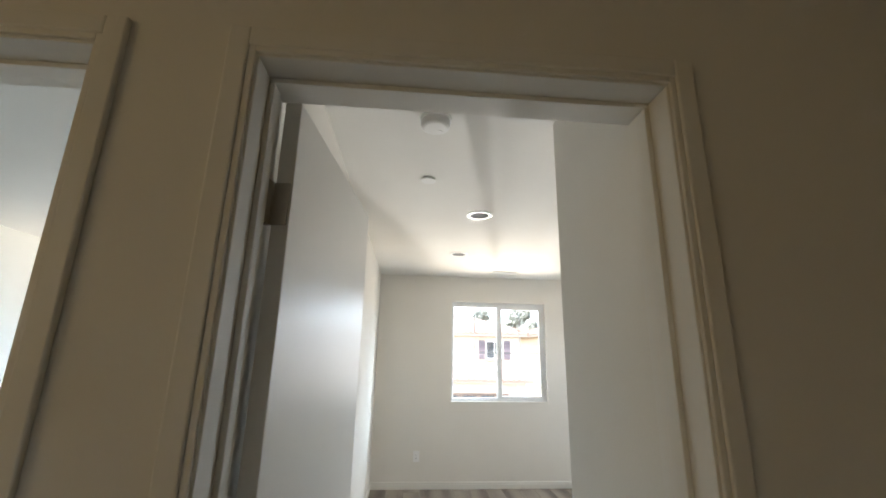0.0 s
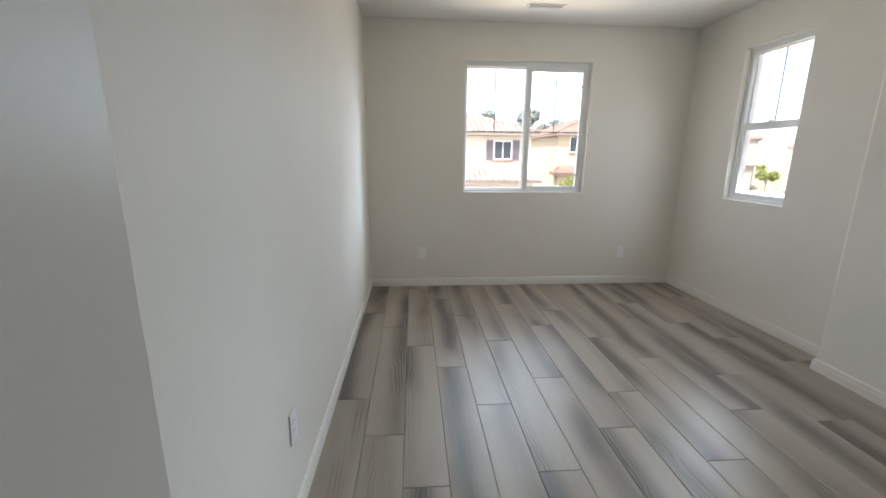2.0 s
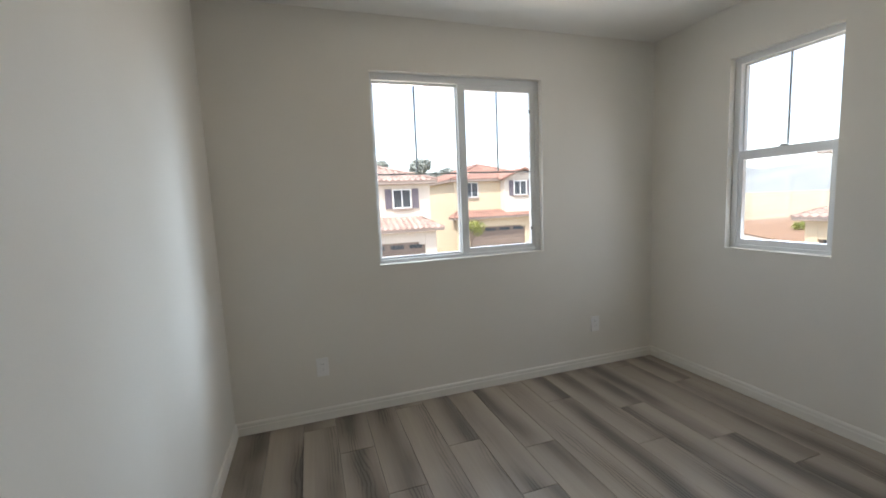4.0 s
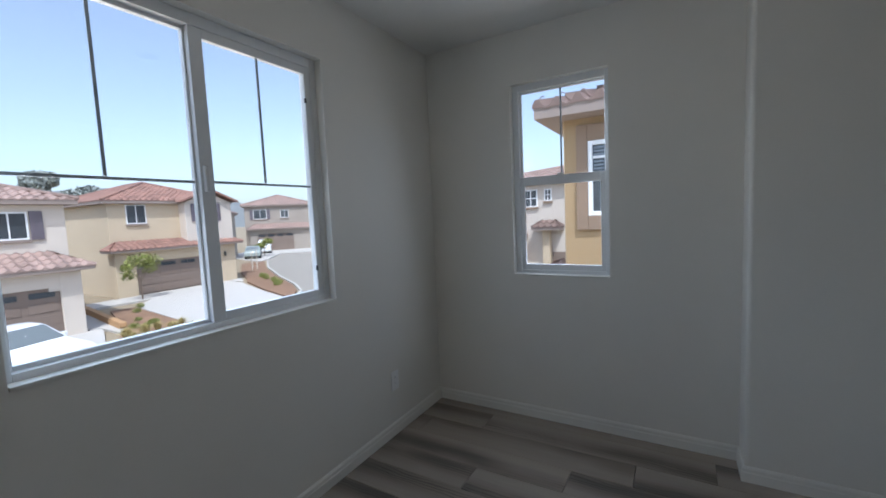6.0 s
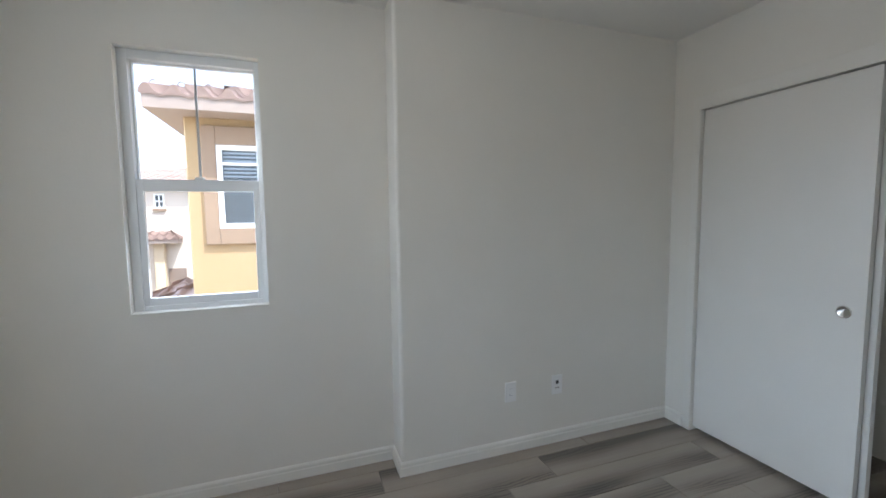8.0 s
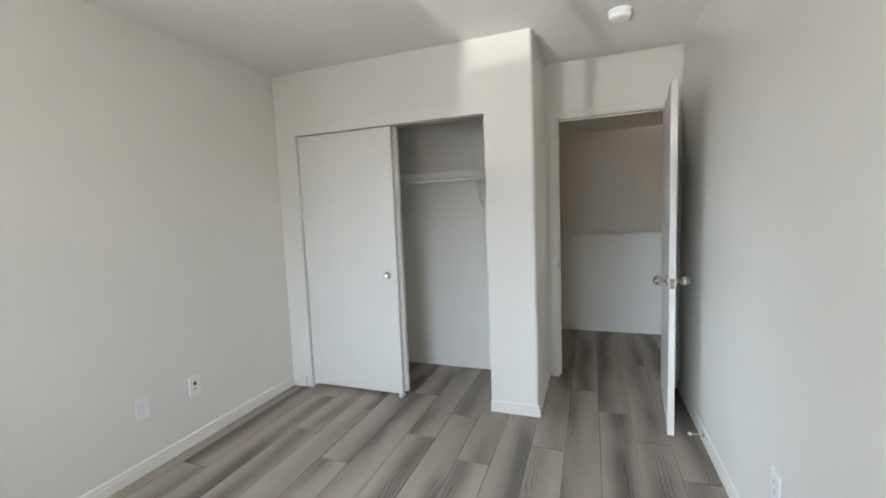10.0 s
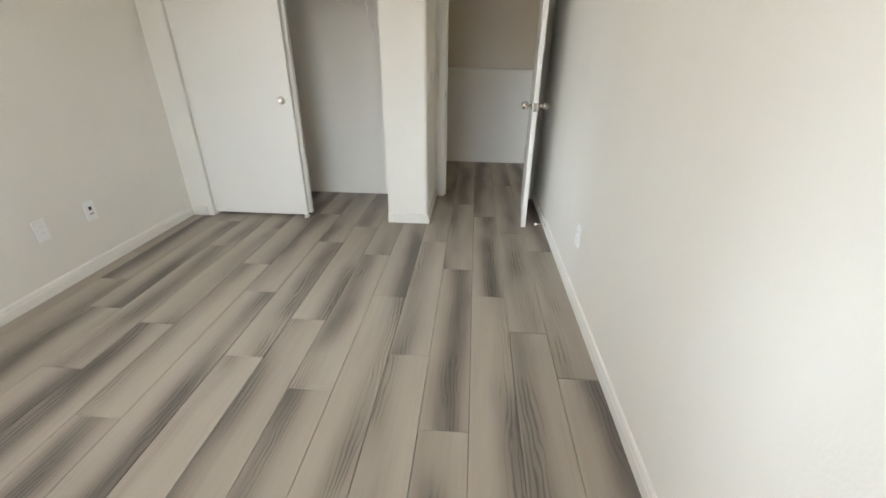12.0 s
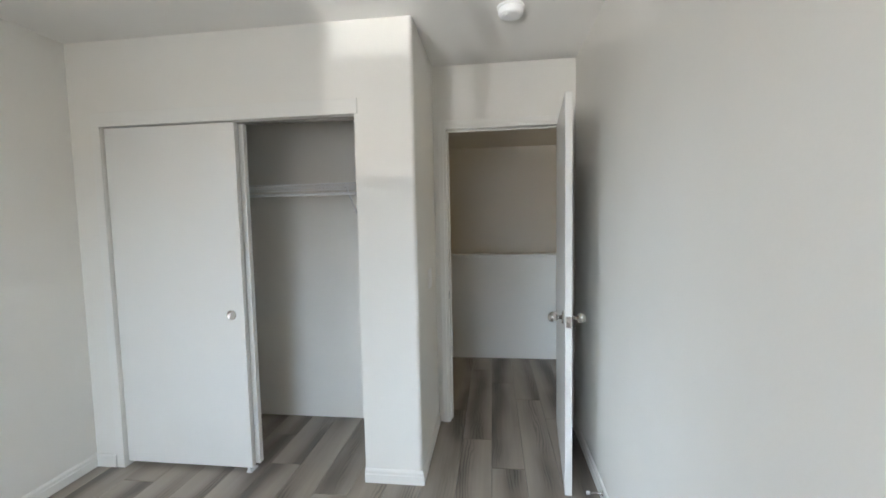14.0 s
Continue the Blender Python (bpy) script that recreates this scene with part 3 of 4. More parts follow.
part("lower_sash", ring("x", X0 + 0.006, X0 + 0.030, 3.178, 3.694, 0.968, 1.562, 0.026, 0.026, 0.036, 0.055), M_VINYL, w2)
part("pane", one(X0 + 0.042, X0 + 0.046, 3.184, 3.686, 1.56, 2.09), M_GLASS, w2).visible_shadow = False
part("pane", one(X0 + 0.016, X0 + 0.020, 3.204, 3.668, 1.004, 1.507), M_GLASS, w2).visible_shadow = False
part("grille_bar", one(X0 + 0.036, X0 + 0.041, 3.432, 3.442, 1.56, 2.09), M_GRID, w2, "grey upright grille bar")
part("sash_latch", one(X0 - 0.004, X0 + 0.018, 3.415, 3.455, 1.562, 1.574, 0.003), M_VINYL, w2, "white sash latch")
# unseen window, added so that daylight reaches the neighbouring room
w3 = thing("window_3", (0, 0, 0), "unseen white vinyl window added to light the neighbouring room", "window", kind="structure")
part("window_frame", ring("y", Y0, Y0 + 0.075, -2.3, -1.1, 0.936, 2.128, 0.04, 0.04, 0.04, 0.04), M_VINYL, w3)
part("pane", one(-2.26, -1.14, Y0 + 0.04, Y0 + 0.044, 0.976, 2.088), M_GLASS, w3).visible_shadow = False


# ---- wall plates: local y is out of the wall, z up ----
def plate(name, at, rz, label, category, w=0.072, h=0.117):
    p = thing(name, at, label, category, rz=rz)
    part("cover_plate", one(-w / 2, w / 2, 0.0, 0.0065, -h / 2, h / 2, 0.0025), M_PLATE, p)
    return p


def outlet(at, rz, label="white duplex power outlet on the wall"):
    p = plate("power_outlet", at, rz, label, "outlet")
    part("insert", one(-0.0165, 0.0165, 0.005, 0.0075, -0.033, 0.033, 0.001), M_PLATE, p)
    for s in (-0.018, 0.018):
        for dx in (-0.006, 0.006):
            part("slot", one(dx - 0.001, dx + 0.001, 0.007, 0.0078, s - 0.001, s + 0.007), M_DARK, p)
    for s in (-0.048, 0.048):
        part("screw", cyl(bmesh.new(), (0, 0.005, s), (0, 0.0062, s), 0.003, seg=10), M_PLATE, p)
    return p


outlet((0.0, 1.67, 0.362), -90)
outlet((0.515, YN, 0.34), 180)
outlet((2.55, YN, 0.336), 180)
blank = plate("power_outlet", (XJ, 1.883, 0.36), 90, "white outlet with a flat insert on the wall", "outlet")
part("insert", one(-0.0165, 0.0165, 0.005, 0.0075, -0.033, 0.033, 0.001), M_PLATE, blank)
for s in (-0.018, 0.018):
    for dx in (-0.006, 0.006):
        part("slot", one(dx - 0.0008, dx + 0.0008, 0.007, 0.0078, s - 0.001, s + 0.005), M_LENS, blank)
dat = plate("data_outlet", (XJ, 1.569, 0.358), 90, "white data plate with dark sockets", "outlet")
part("socket", one(-0.010, 0.010, 0.005, 0.0072, 0.004, 0.026, 0.001), M_DARK, dat, "dark data socket")
bm = cyl(bmesh.new(), (-0.006, 0.005, -0.018), (-0.006, 0.010, -0.018), 0.005, seg=12)
part("socket", bm, M_STEEL, dat, "small metal cable socket")
bm = cyl(bmesh.new(), (0.009, 0.005, -0.018), (0.009, 0.010, -0.018), 0.005, seg=12)
part("socket", bm, M_STEEL, dat, "small metal cable socket")
sw = plate("light_switch", (XR, 0.308, 1.071), 90, "white double rocker light switch", "switch", 0.117, 0.117)
for s in (-0.023, 0.023):
    part("rocker_frame", one(s - 0.017, s + 0.017, 0.005, 0.0072, -0.034, 0.034, 0.001), M_PLATE, sw)
    bm = one(s - 0.0145, s + 0.0145, 0.0065, 0.0105, -0.031, 0.031, 0.0015)
    bmesh.ops.rotate(bm, verts=bm.verts[:], cent=(s, 0.008, 0), matrix=Matrix.Rotation(radians(4), 3, "X"))
    part("rocker", bm, M_PLATE, sw)

ds = thing("door_stop", (0.013, 0.765, 0.052), "chrome rod door stop with white tip", "door stop", rz=-90)
part("rod", lathe([(0.0, 0.0), (0.012, 0.0), (0.012, 0.003), (0.005, 0.007), (0.0045, 0.062), (0.008, 0.064)], Matrix.Rotation(radians(-90), 4, "X"), 16), M_NICKEL, ds, "chrome rod", True)
part("rubber_tip", lathe([(0.009, 0.062), (0.0095, 0.076), (0.007, 0.079)], Matrix.Rotation(radians(-90), 4, "X"), 16), M_PLATE, ds, "white rubber tip", True)

# ---- ceiling fixtures ----
FLIP = Matrix.Rotation(math.pi, 4, "X")
sd = thing("smoke_detector", (0.444, 0.70, H), "white round smoke detector under the ceiling", "smoke detector")
part("base", lathe([(0.0, 0.0), (0.066, 0.0), (0.066, 0.010), (0.062, 0.012)], FLIP, 40), M_PLATE, sd, smooth=False)
part("housing", lathe([(0.060, 0.010), (0.060, 0.030), (0.056, 0.040), (0.046, 0.045), (0.0, 0.046)], FLIP, 40), M_PLATE, sd, smooth=False)
part("test_button", lathe([(0.012, 0.045), (0.012, 0.048), (0.0, 0.0485)], Matrix.Translation((0.02, 0.02, 0)) @ FLIP, 20), M_PLATE, sd)
sp = thing("sprinkler_cover", (0.446, 1.318, H), "flat white round sprinkler cover", "sprinkler")
part("cover", lathe([(0.0, 0.0), (0.030, 0.0), (0.030, 0.006), (0.041, 0.006), (0.041, 0.009), (0.0, 0.0095)], FLIP, 32), M_PLATE, sp)
for lx, ly in ((0.832, 1.885), (0.834, 3.08), (2.03, 3.06)):
    rl = thing("recessed_light", (lx, ly, H), "unlit recessed ceiling light with white trim", "ceiling light", "ceiling lights")
    part("trim_ring", lathe([(0.064, 0.0), (0.093, 0.0), (0.093, 0.003), (0.086, 0.006), (0.068, 0.006), (0.064, 0.001)], FLIP, 40), M_PLATE, rl, smooth=False)
    part("lens", lathe([(0.0, 0.0005), (0.0635, 0.0005), (0.0635, 0.0030), (0.0, 0.0032)], FLIP, 32), M_LENS, rl, "grey unlit lens")
cv = thing("ceiling_vent", (1.497, 3.925, H), "white louvred ceiling air vent", "vent")
# near-black sheet carries the shade of the duct, no opening is cut
part("backing", one(-0.14, 0.14, -0.045, 0.045, -0.002, -0.0005), M_DARK, cv, "dark sheet for the shade in the duct")
part("frame", bx(bx(bx(bx(bmesh.new(), -0.152, -0.135, -0.06, 0.06, -0.008, 0, 0.002), 0.135, 0.152, -0.06, 0.06, -0.008, 0, 0.002), -0.135, 0.135, -0.06, -0.044, -0.008, 0, 0.002), -0.135, 0.135, 0.044, 0.06, -0.008, 0, 0.002), M_PLATE, cv)
for i in range(6):
    bm = one(-0.135, 0.135, -0.006, 0.006, -0.001, 0.001)
    bmesh.ops.rotate(bm, verts=bm.verts[:], cent=(0, 0, 0), matrix=Matrix.Rotation(radians(35 if i < 3 else -35), 3, "X"))
    bmesh.ops.translate(bm, verts=bm.verts[:], vec=(0, -0.036 + i * 0.0145, -0.006))
    part("slat", bm, M_PLATE, cv)
part("divider", one(-0.003, 0.003, -0.044, 0.044, -0.009, -0.002), M_PLATE, cv)

# ---- outside: ground, road, drives ----
def sheet(name, pts, z, thick, material, label):
    bm = bmesh.new()
    top = bm.faces.new([bm.verts.new((x, y, z)) for x, y in pts])
    r = bmesh.ops.extrude_face_region(bm, geom=[top])
    bmesh.ops.translate(bm, verts=[v for v in r["geom"] if isinstance(v, bmesh.types.BMVert)], vec=(0, 0, -thick))
    return struct(part(name, bm, material), label)


bm = bmesh.new()
bmesh.ops.create_circle(bm, cap_ends=True, segments=96, radius=1800, matrix=Matrix.Translation((0, 0, GZ)))
struct(part("ground", bm, M_DIRT), "dry tan earth stretching to the hills")
sheet("road", [(-70, 4.5), (90, 4.5), (90, 14.5), (28, 14.5), (52, 36), (37.5, 50.0), (31.0, 44.0), (25.6, 36.6), (21.5, 29.6), (19.2, 25.2), (17.6, 22.8), (15.8, 21.3), (14.6, 18.4), (13.8, 15.8), (12.5, 14.5), (-70, 14.5)], GZ + 0.012, 0.02, M_ROAD, "sun-bleached asphalt street curving away")
sheet("pavement", [(-70, 14.7), (12.4, 14.7), (13.6, 15.9), (14.3, 18.3), (-70, 16.4)], GZ + 0.13, 0.2, M_CONC, "pale concrete pavement beside the street")
sheet("driveway", [(9.75, 18.0), (14.4, 18.5), (15.6, 21.6), (17.0, 26.0), (18.6, 30.4), (18.9, 32.5), (12.7, 32.5), (12.6, 30.2), (11.05, 28.3)], GZ + 0.10, 0.2, M_CONC, "bright pale concrete garage drive")
sheet("driveway", [(2.2, 16.5), (6.4, 17.2), (6.8, 20.5), (8.0, 24.0), (8.1, 24.5), (2.2, 24.5)], GZ + 0.10, 0.2, M_CONC, "bright pale concrete garage drive")
sheet("pavement", [(18.95, 30.6), (19.9, 32.3), (19.9, 36.0), (19.75, 36.0), (19.75, 32.6), (18.95, 32.4)], GZ + 0.11, 0.2, M_CONC, "pale concrete path along the curve")
sheet("planting_bed", [(15.75, 21.6), (17.4, 23.1), (19.0, 25.4), (21.3, 29.8), (25.3, 36.7), (29.5, 42.6), (27.0, 43.0), (22.0, 35.5), (20.1, 32.0), (18.95, 30.2), (17.15, 25.9)], GZ + 0.13, 0.2, M_MULCH, "red-brown bark planting bed")
sheet("planting_bed", [(6.5, 17.9), (9.65, 17.9), (10.95, 28.2), (9.9, 28.4), (8.6, 23.6), (7.0, 20.4)], GZ + 0.13, 0.2, M_MULCH, "red-brown bark planting bed")
sheet("planting_bed", [(30, 14.9), (80, 14.9), (80, 40), (49, 42)], GZ + 0.12, 0.2, M_MULCH, "red-brown bark planting bed")


sheet("pavement", [(8.1, 17.3), (8.88, 17.5), (9.05, 30.3), (12.68, 30.3), (12.68, 32.4), (7.75, 32.4), (7.75, 24.6), (8.1, 24.6)], GZ + 0.11, 0.2, M_CONC, "pale concrete path between the houses")


def kerb(pts, label="pale concrete kerb"):
    return struct(part("kerb", strip(pts, [(0.0, GZ), (0.0, GZ + 0.14), (0.02, GZ + 0.15), (0.15, GZ + 0.15), (0.15, GZ)]), M_CONC), label)


kerb([(-70, 14.5), (12.5, 14.5), (13.8, 15.8), (14.6, 18.4), (15.8, 21.3), (17.6, 22.8), (19.2, 25.2), (21.5, 29.6), (25.6, 36.6), (31.0, 44.0), (37.5, 50.0)])
sheet("driveway", [(29.6, 43.2), (37.4, 50.2), (51.6, 36.6), (56, 41), (40, 60), (32, 56)], GZ + 0.10, 0.2, M_CONC, "pale concrete drives at the street's end")
bw = thing("retaining_wall", (9.32, 30.6, GZ), "low orange block garden wall", "garden wall", rz=-97.8)
for i in range(18):
    for j in range(2):
        part("block", one(i * 0.4 + 0.2 * j, i * 0.4 + 0.392 + 0.2 * j, 0, 0.24, j * 0.2, j * 0.2 + 0.19, 0.012, 1), M_BLOCK, bw)


# ---- roofs of barrel tiles ----
def tile_side(bm, corner, u, v, ulen, run, slope, hip0, hip1, pitch=0.34, row=0.42, amp=0.06, per=6, z0=0.0):
    """One roof slope of overlapping barrel tiles. corner: eave corner; u: along the eave; v: inwards in plan."""
    nu = max(2, int(ulen / pitch * per))
    nr = max(1, int(math.ceil(run / row)))
    c, u, v = Vector(corner), Vector(u), Vector(v)
    for r in range(nr):
        v0, v1 = r * row, min((r + 1) * row, run)
        ring0, ring1, low = [], [], []
        for i in range(nu + 1):
            s = ulen * i / nu
            w = amp * math.sin(2 * math.pi * s / pitch)
            w = w if w > 0 else 0.5 * w
            a0, a1 = max(s, hip0 * v0), max(s, hip0 * v1)
            a0, a1 = min(a0, ulen - hip1 * v0), min(a1, ulen - hip1 * v1)
            ring0.append(bm.verts.new(c + u * a0 + v * v0 + Vector((0, 0, z0 + v0 * slope + w + 0.05))))
            ring1.append(bm.verts.new(c + u * a1 + v * v1 + Vector((0, 0, z0 + v1 * slope + w * 0.85 + 0.012))))
            low.append(bm.verts.new(c + u * a0 + v * v0 + Vector((0, 0, z0 + v0 * slope + min(w, 0) * 0.6 - 0.004))))
        for i in range(nu):
            m_s = ulen * (i + 0.5) / nu
            if m_s < hip0 * v0 - pitch or m_s > ulen - hip1 * v0 + pitch:
                continue
            bm.faces.new((ring0[i], ring0[i + 1], ring1[i + 1], ring1[i]))
            bm.faces.new((low[i], low[i + 1], ring0[i + 1], ring0[i]))


def hip_roof(parent, x0, x1, y0, y1, z, slope, material, sides="fblr", per=6, over=0.4):
    """A hipped tile roof over a plan rectangle with its eaves boards."""
    x0, x1, y0, y1 = x0 - over, x1 + over, y0 - over, y1 + over
    w, d = x1 - x0, y1 - y0
    run = min(w, d) / 2
    bm = bmesh.new()
    S = {"f": ((x0, y0, z), (1, 0, 0), (0, 1, 0), w), "b": ((x1, y1, z), (-1, 0, 0), (0, -1, 0), w), "l": ((x0, y1, z), (0, -1, 0), (1, 0, 0), d), "r": ((x1, y0, z), (0, 1, 0), (-1, 0, 0), d)}
    for k in sides:
        c, u, v, n = S[k]
        tile_side(bm, c, u, v, n, run, slope, 1, 1, per=per)
    roof = part("roof", bm, material, parent)
    part("eaves_board", one(x0 + 0.02, x1 - 0.02, y0 + 0.02, y1 - 0.02, z - 0.2, z - 0.012, 0.01, 1), M_FASCIA, parent, "taupe eaves board")
    bm = bmesh.new()
    zr = z + run * slope + 0.03
    ends = ((x0 + run, (y0 + y1) / 2), (x1 - run, (y0 + y1) / 2)) if w >= d else (((x0 + x1) / 2, y0 + run), ((x0 + x1) / 2, y1 - run))
    (ax, ay), (bx_, by) = ends
    if math.hypot(bx_ - ax, by - ay) > 0.1:
        cyl(bm, (ax, ay, zr), (bx_, by, zr), 0.1, seg=8)
    near_a = [(x0, y0), (x0, y1)] if w >= d else [(x0, y0), (x1, y0)]
    near_b = [(x1, y0), (x1, y1)] if w >= d else [(x0, y1), (x1, y1)]
    for q in near_a:
        cyl(bm, (*q, z + 0.06), (ax, ay, zr), 0.09, seg=8)
    for q in near_b:
        cyl(bm, (*q, z + 0.06), (bx_, by, zr), 0.09, seg=8)
    part("ridge", bm, material, roof, "row of rounded ridge tiles", True)
    return roof


def house_window(parent, x, y, z0, z1, w, shutters=True, grid=1, sill=True):
    """A window on a wall facing local -y, centred at x."""
    win = part("window", ring("y", y - 0.04, y + 0.03, x - w / 2, x + w / 2, z0, z1, 0.06, 0.06, 0.06, 0.06, 0.006), M_VINYL, parent, "white framed window")
    part("pane", one(x - w / 2 + 0.06, x + w / 2 - 0.06, y - 0.012, y + 0.004, z0 + 0.06, z1 - 0.06), M_PANE, win)
    part("mullion", one(x - 0.025, x + 0.025, y - 0.035, y - 0.012, z0 + 0.06, z1 - 0.06, 0.004, 1), M_VINYL, win)
    if grid > 1:
        part("mullion", one(x - w / 2 + 0.06, x + w / 2 - 0.06, y - 0.035, y - 0.012, (z0 + z1) / 2 - 0.025, (z0 + z1) / 2 + 0.025, 0.004, 1), M_VINYL, win)
    if sill:
        part("sill", one(x - w / 2 - 0.06, x + w / 2 + 0.06, y - 0.09, y, z0 - 0.12, z0, 0.012, 1), M_BAND if grid > 1 else M_FASCIA, win)
    if shutters:
        for s in (-1, 1):
            c = x + s * (w / 2 + 0.26)
            sh_ = part("shutter", one(c - 0.2, c + 0.2, y - 0.055, y, z0 - 0.03, z1 + 0.03, 0.008, 1), M_SHUT, parent, "dark purple-grey shutter")
            bm2 = bmesh.new()
            for q in range(8):
                zz = z0 + 0.08 + q * (z1 - z0 - 0.1) / 8
                bx(bm2, c - 0.15, c + 0.15, y - 0.066, y - 0.05, zz, zz + 0.06)
            part("louvre", bm2, M_SHUT, sh_)
    return win


def garage_door(parent, x0, x1, y, z0, z1, material=None):
    g_ = part("garage_door", one(x0, x1, y + 0.10, y + 0.16, z0, z1), material or M_GARAGE, parent, "brown panelled garage door")
    n = 4
    for r in range(4):
        for c in range(n):
            w, h = (x1 - x0) / n, (z1 - z0) / 4
            if r == 3:
                part("top_light", one(x0 + c * w + 0.16, x0 + (c + 1) * w - 0.16, y + 0.085, y + 0.1, z0 + r * h + 0.14, z0 + (r + 1) * h - 0.14, 0.006, 1), M_PANE, g_, "dark small window in the garage door")
                continue
            part("panel", one(x0 + c * w + 0.1, x0 + (c + 1) * w - 0.1, y + 0.075, y + 0.1, z0 + r * h + 0.07, z0 + (r + 1) * h - 0.07, 0.012, 1), material or M_GARAGE, g_)
    return g_


def block(parent, x0, x1, y0, y1, z0, z1, material, hole=None):
    """A stuccoed storey; hole (x0, x1, z1): a garage opening in its front."""
    bm = bmesh.new()
    if hole:
        hx0, hx1, hz = hole
        bx(bm, x0, hx0, y0, y0 + 0.3, z0, z1, 0.02, 1)
        bx(bm, hx1, x1, y0, y0 + 0.3, z0, z1, 0.02, 1)
        bx(bm, hx0, hx1, y0 + 0.001, y0 + 0.3, hz, z1)
        bx(bm, x0, x1, y0 + 0.3, y1, z0, z1, 0.02, 1)
        for s, e in ((hx0, 1), (hx1, -1)):
            bx(bm, min(s, s + e * 0.35), max(s, s + e * 0.35), y0 + 0.002, y0 + 0.3, hz - 0.16, hz)
    else:
        bx(bm, x0, x1, y0, y1, z0, z1, 0.02, 1)
    return part("wall", bm, material, parent)


def lean_roof(parent, x0, x1, y, z, run, slope, material, per=6):
    """A strip of tiled roof against a wall at y, falling towards local -y."""
    bm = bmesh.new()
    tile_side(bm, (x0, y - run, z), (1, 0, 0), (0, 1, 0), x1 - x0, run, slope, 0.6, 0.6, per=per)
    tile_side(bm, (x0, y, z), (0, -1, 0), (1, 0, 0), run, run * 0.6, slope / 0.6, 0, 1 / 0.6, per=per)
    tile_side(bm, (x1, y - run, z), (0, 1, 0), (-1, 0, 0), run, run * 0.6, slope / 0.6, 1 / 0.6, 0, per=per)
    rf = part("lower_roof", bm, material, parent, "strip of tiled roof over the ground floor")
    part("eaves_board", one(x0 + 0.03, x1 - 0.03, y - run + 0.03, y - 0.002, z - 0.16, z - 0.012, 0.01, 1), M_FASCIA, parent, "taupe eaves board")
    return rf


# ---- house across the street, left of the drive: local z is the ground ----
h1 = thing("house", (0, 0, GZ), "two-storey cream stucco house with shutters", "house", "houses in the street")
block(h1, -3.5, 7.7, 25.7, 36, 0, 5.5, M_STUCCO4)
block(h1, 1.6, 7.6, 24.4, 25.68, 0, 2.9, M_STUCCO4, (2.5, 6.9, 2.15))
garage_door(h1, 2.5, 6.9, 24.4, 0.1, 2.15)
lean_roof(h1, 1.2, 8.0, 25.69, 2.92, 1.75, 0.36, M_TILE2)
hip_roof(h1, -3.5, 7.7, 25.7, 36, 5.7, 0.34, M_TILE2)
house_window(h1, 5.95, 25.68, 4.10, 5.22, 1.12)
house_window(h1, 1.2, 25.68, 4.10, 5.22, 1.12)

# ---- house facing the drive ----
h2 = thing("house", (0, 0, GZ), "two-storey cream house with red tile roof", "house", "houses in the street")
block(h2, 12.1, 19.7, 33.4, 44, 0, 6.0, M_STUCCO)
block(h2, 11.9, 19.7, 32.5, 33.38, 0, 3.0, M_STUCCO, (13.0, 18.1, 2.2))
garage_door(h2, 13.0, 18.1, 32.5, 0.1, 2.2)
block(h2, 16.3, 19.7, 32.6, 33.6, 3.2, 6.05, M_STUCCO4)
lean_roof(h2, 11.5, 20.1, 33.39, 3.05, 1.45, 0.35, M_TILE)
hip_roof(h2, 12.1, 19.7, 33.4, 44, 6.15, 0.36, M_TILE)
bm = bmesh.new()
for s in (0, 1):
    if s == 0:
        tile_side(bm, (15.95, 37.2, 6.05), (0, -1, 0), (1, 0, 0), 5.0, 2.05, 0.42, 0, 0)
    else:
        tile_side(bm, (20.05, 32.2, 6.05), (0, 1, 0), (-1, 0, 0), 5.0, 2.05, 0.42, 0, 0)
part("gable_roof", bm, M_TILE, h2, "small red tiled gable")
bm = bmesh.new()
vv = [bm.verts.new(p) for p in ((16.3, 32.6, 6.0), (19.7, 32.6, 6.0), (18.0, 32.6, 6.78), (16.3, 33.6, 6.0), (19.7, 33.6, 6.0), (18.0, 33.6, 6.78))]
for q in ((0, 1, 2), (3, 5, 4), (0, 2, 5, 3), (1, 4, 5, 2), (0, 3, 4, 1)):
    bm.faces.new([vv[i] for i in q])
part("gable_wall", bm, M_STUCCO4, h2)
bm = bmesh.new()
for a, b in (((15.9, 6.0), (18.0, 6.88)), ((18.0, 6.88), (20.1, 6.0))):
    q = [bm.verts.new((p[0], yy, p[1] + dz)) for yy in (32.18, 32.24) for p, dz in ((a, 0), (b, 0), (b, 0.14), (a, 0.14))]
    for f_ in ((0, 1, 2, 3), (7, 6, 5, 4), (0, 4, 5, 1), (1, 5, 6, 2), (2, 6, 7, 3), (3, 7, 4, 0)):
        bm.faces.new([q[i] for i in f_])
part("barge_board", bm, M_TILE, h2, "red gable edge")
bm = bmesh.new()
for k in (-0.16, 0.0, 0.16):
    cyl(bm, (18.0 + k, 32.57, 6.42), (18.0 + k, 32.62, 6.42), 0.06, seg=10)
part("gable_vent", bm, M_FASCIA, h2, "row of round gable vents")
house_window(h2, 13.65, 33.38, 4.66, 5.90, 1.15, shutters=False)
house_window(h2, 17.75, 32.58, 4.70, 5.90, 1.2)
part("wall_lamp", one(18.75, 18.9, 32.36, 32.5, 2.0, 2.35, 0.03, 2), M_DARK, h2, "dark carriage lamp")

# ---- house at the far end of the curve ----
FACE3 = -38
h3 = thing("house", (44.4, 54.0, GZ), "distant two-storey tan house with hipped roof", "house", "houses in the street", rz=FACE3)
block(h3, -7.0, 2.0, 1.5, 11, 0, 6.3, M_STUCCO2)
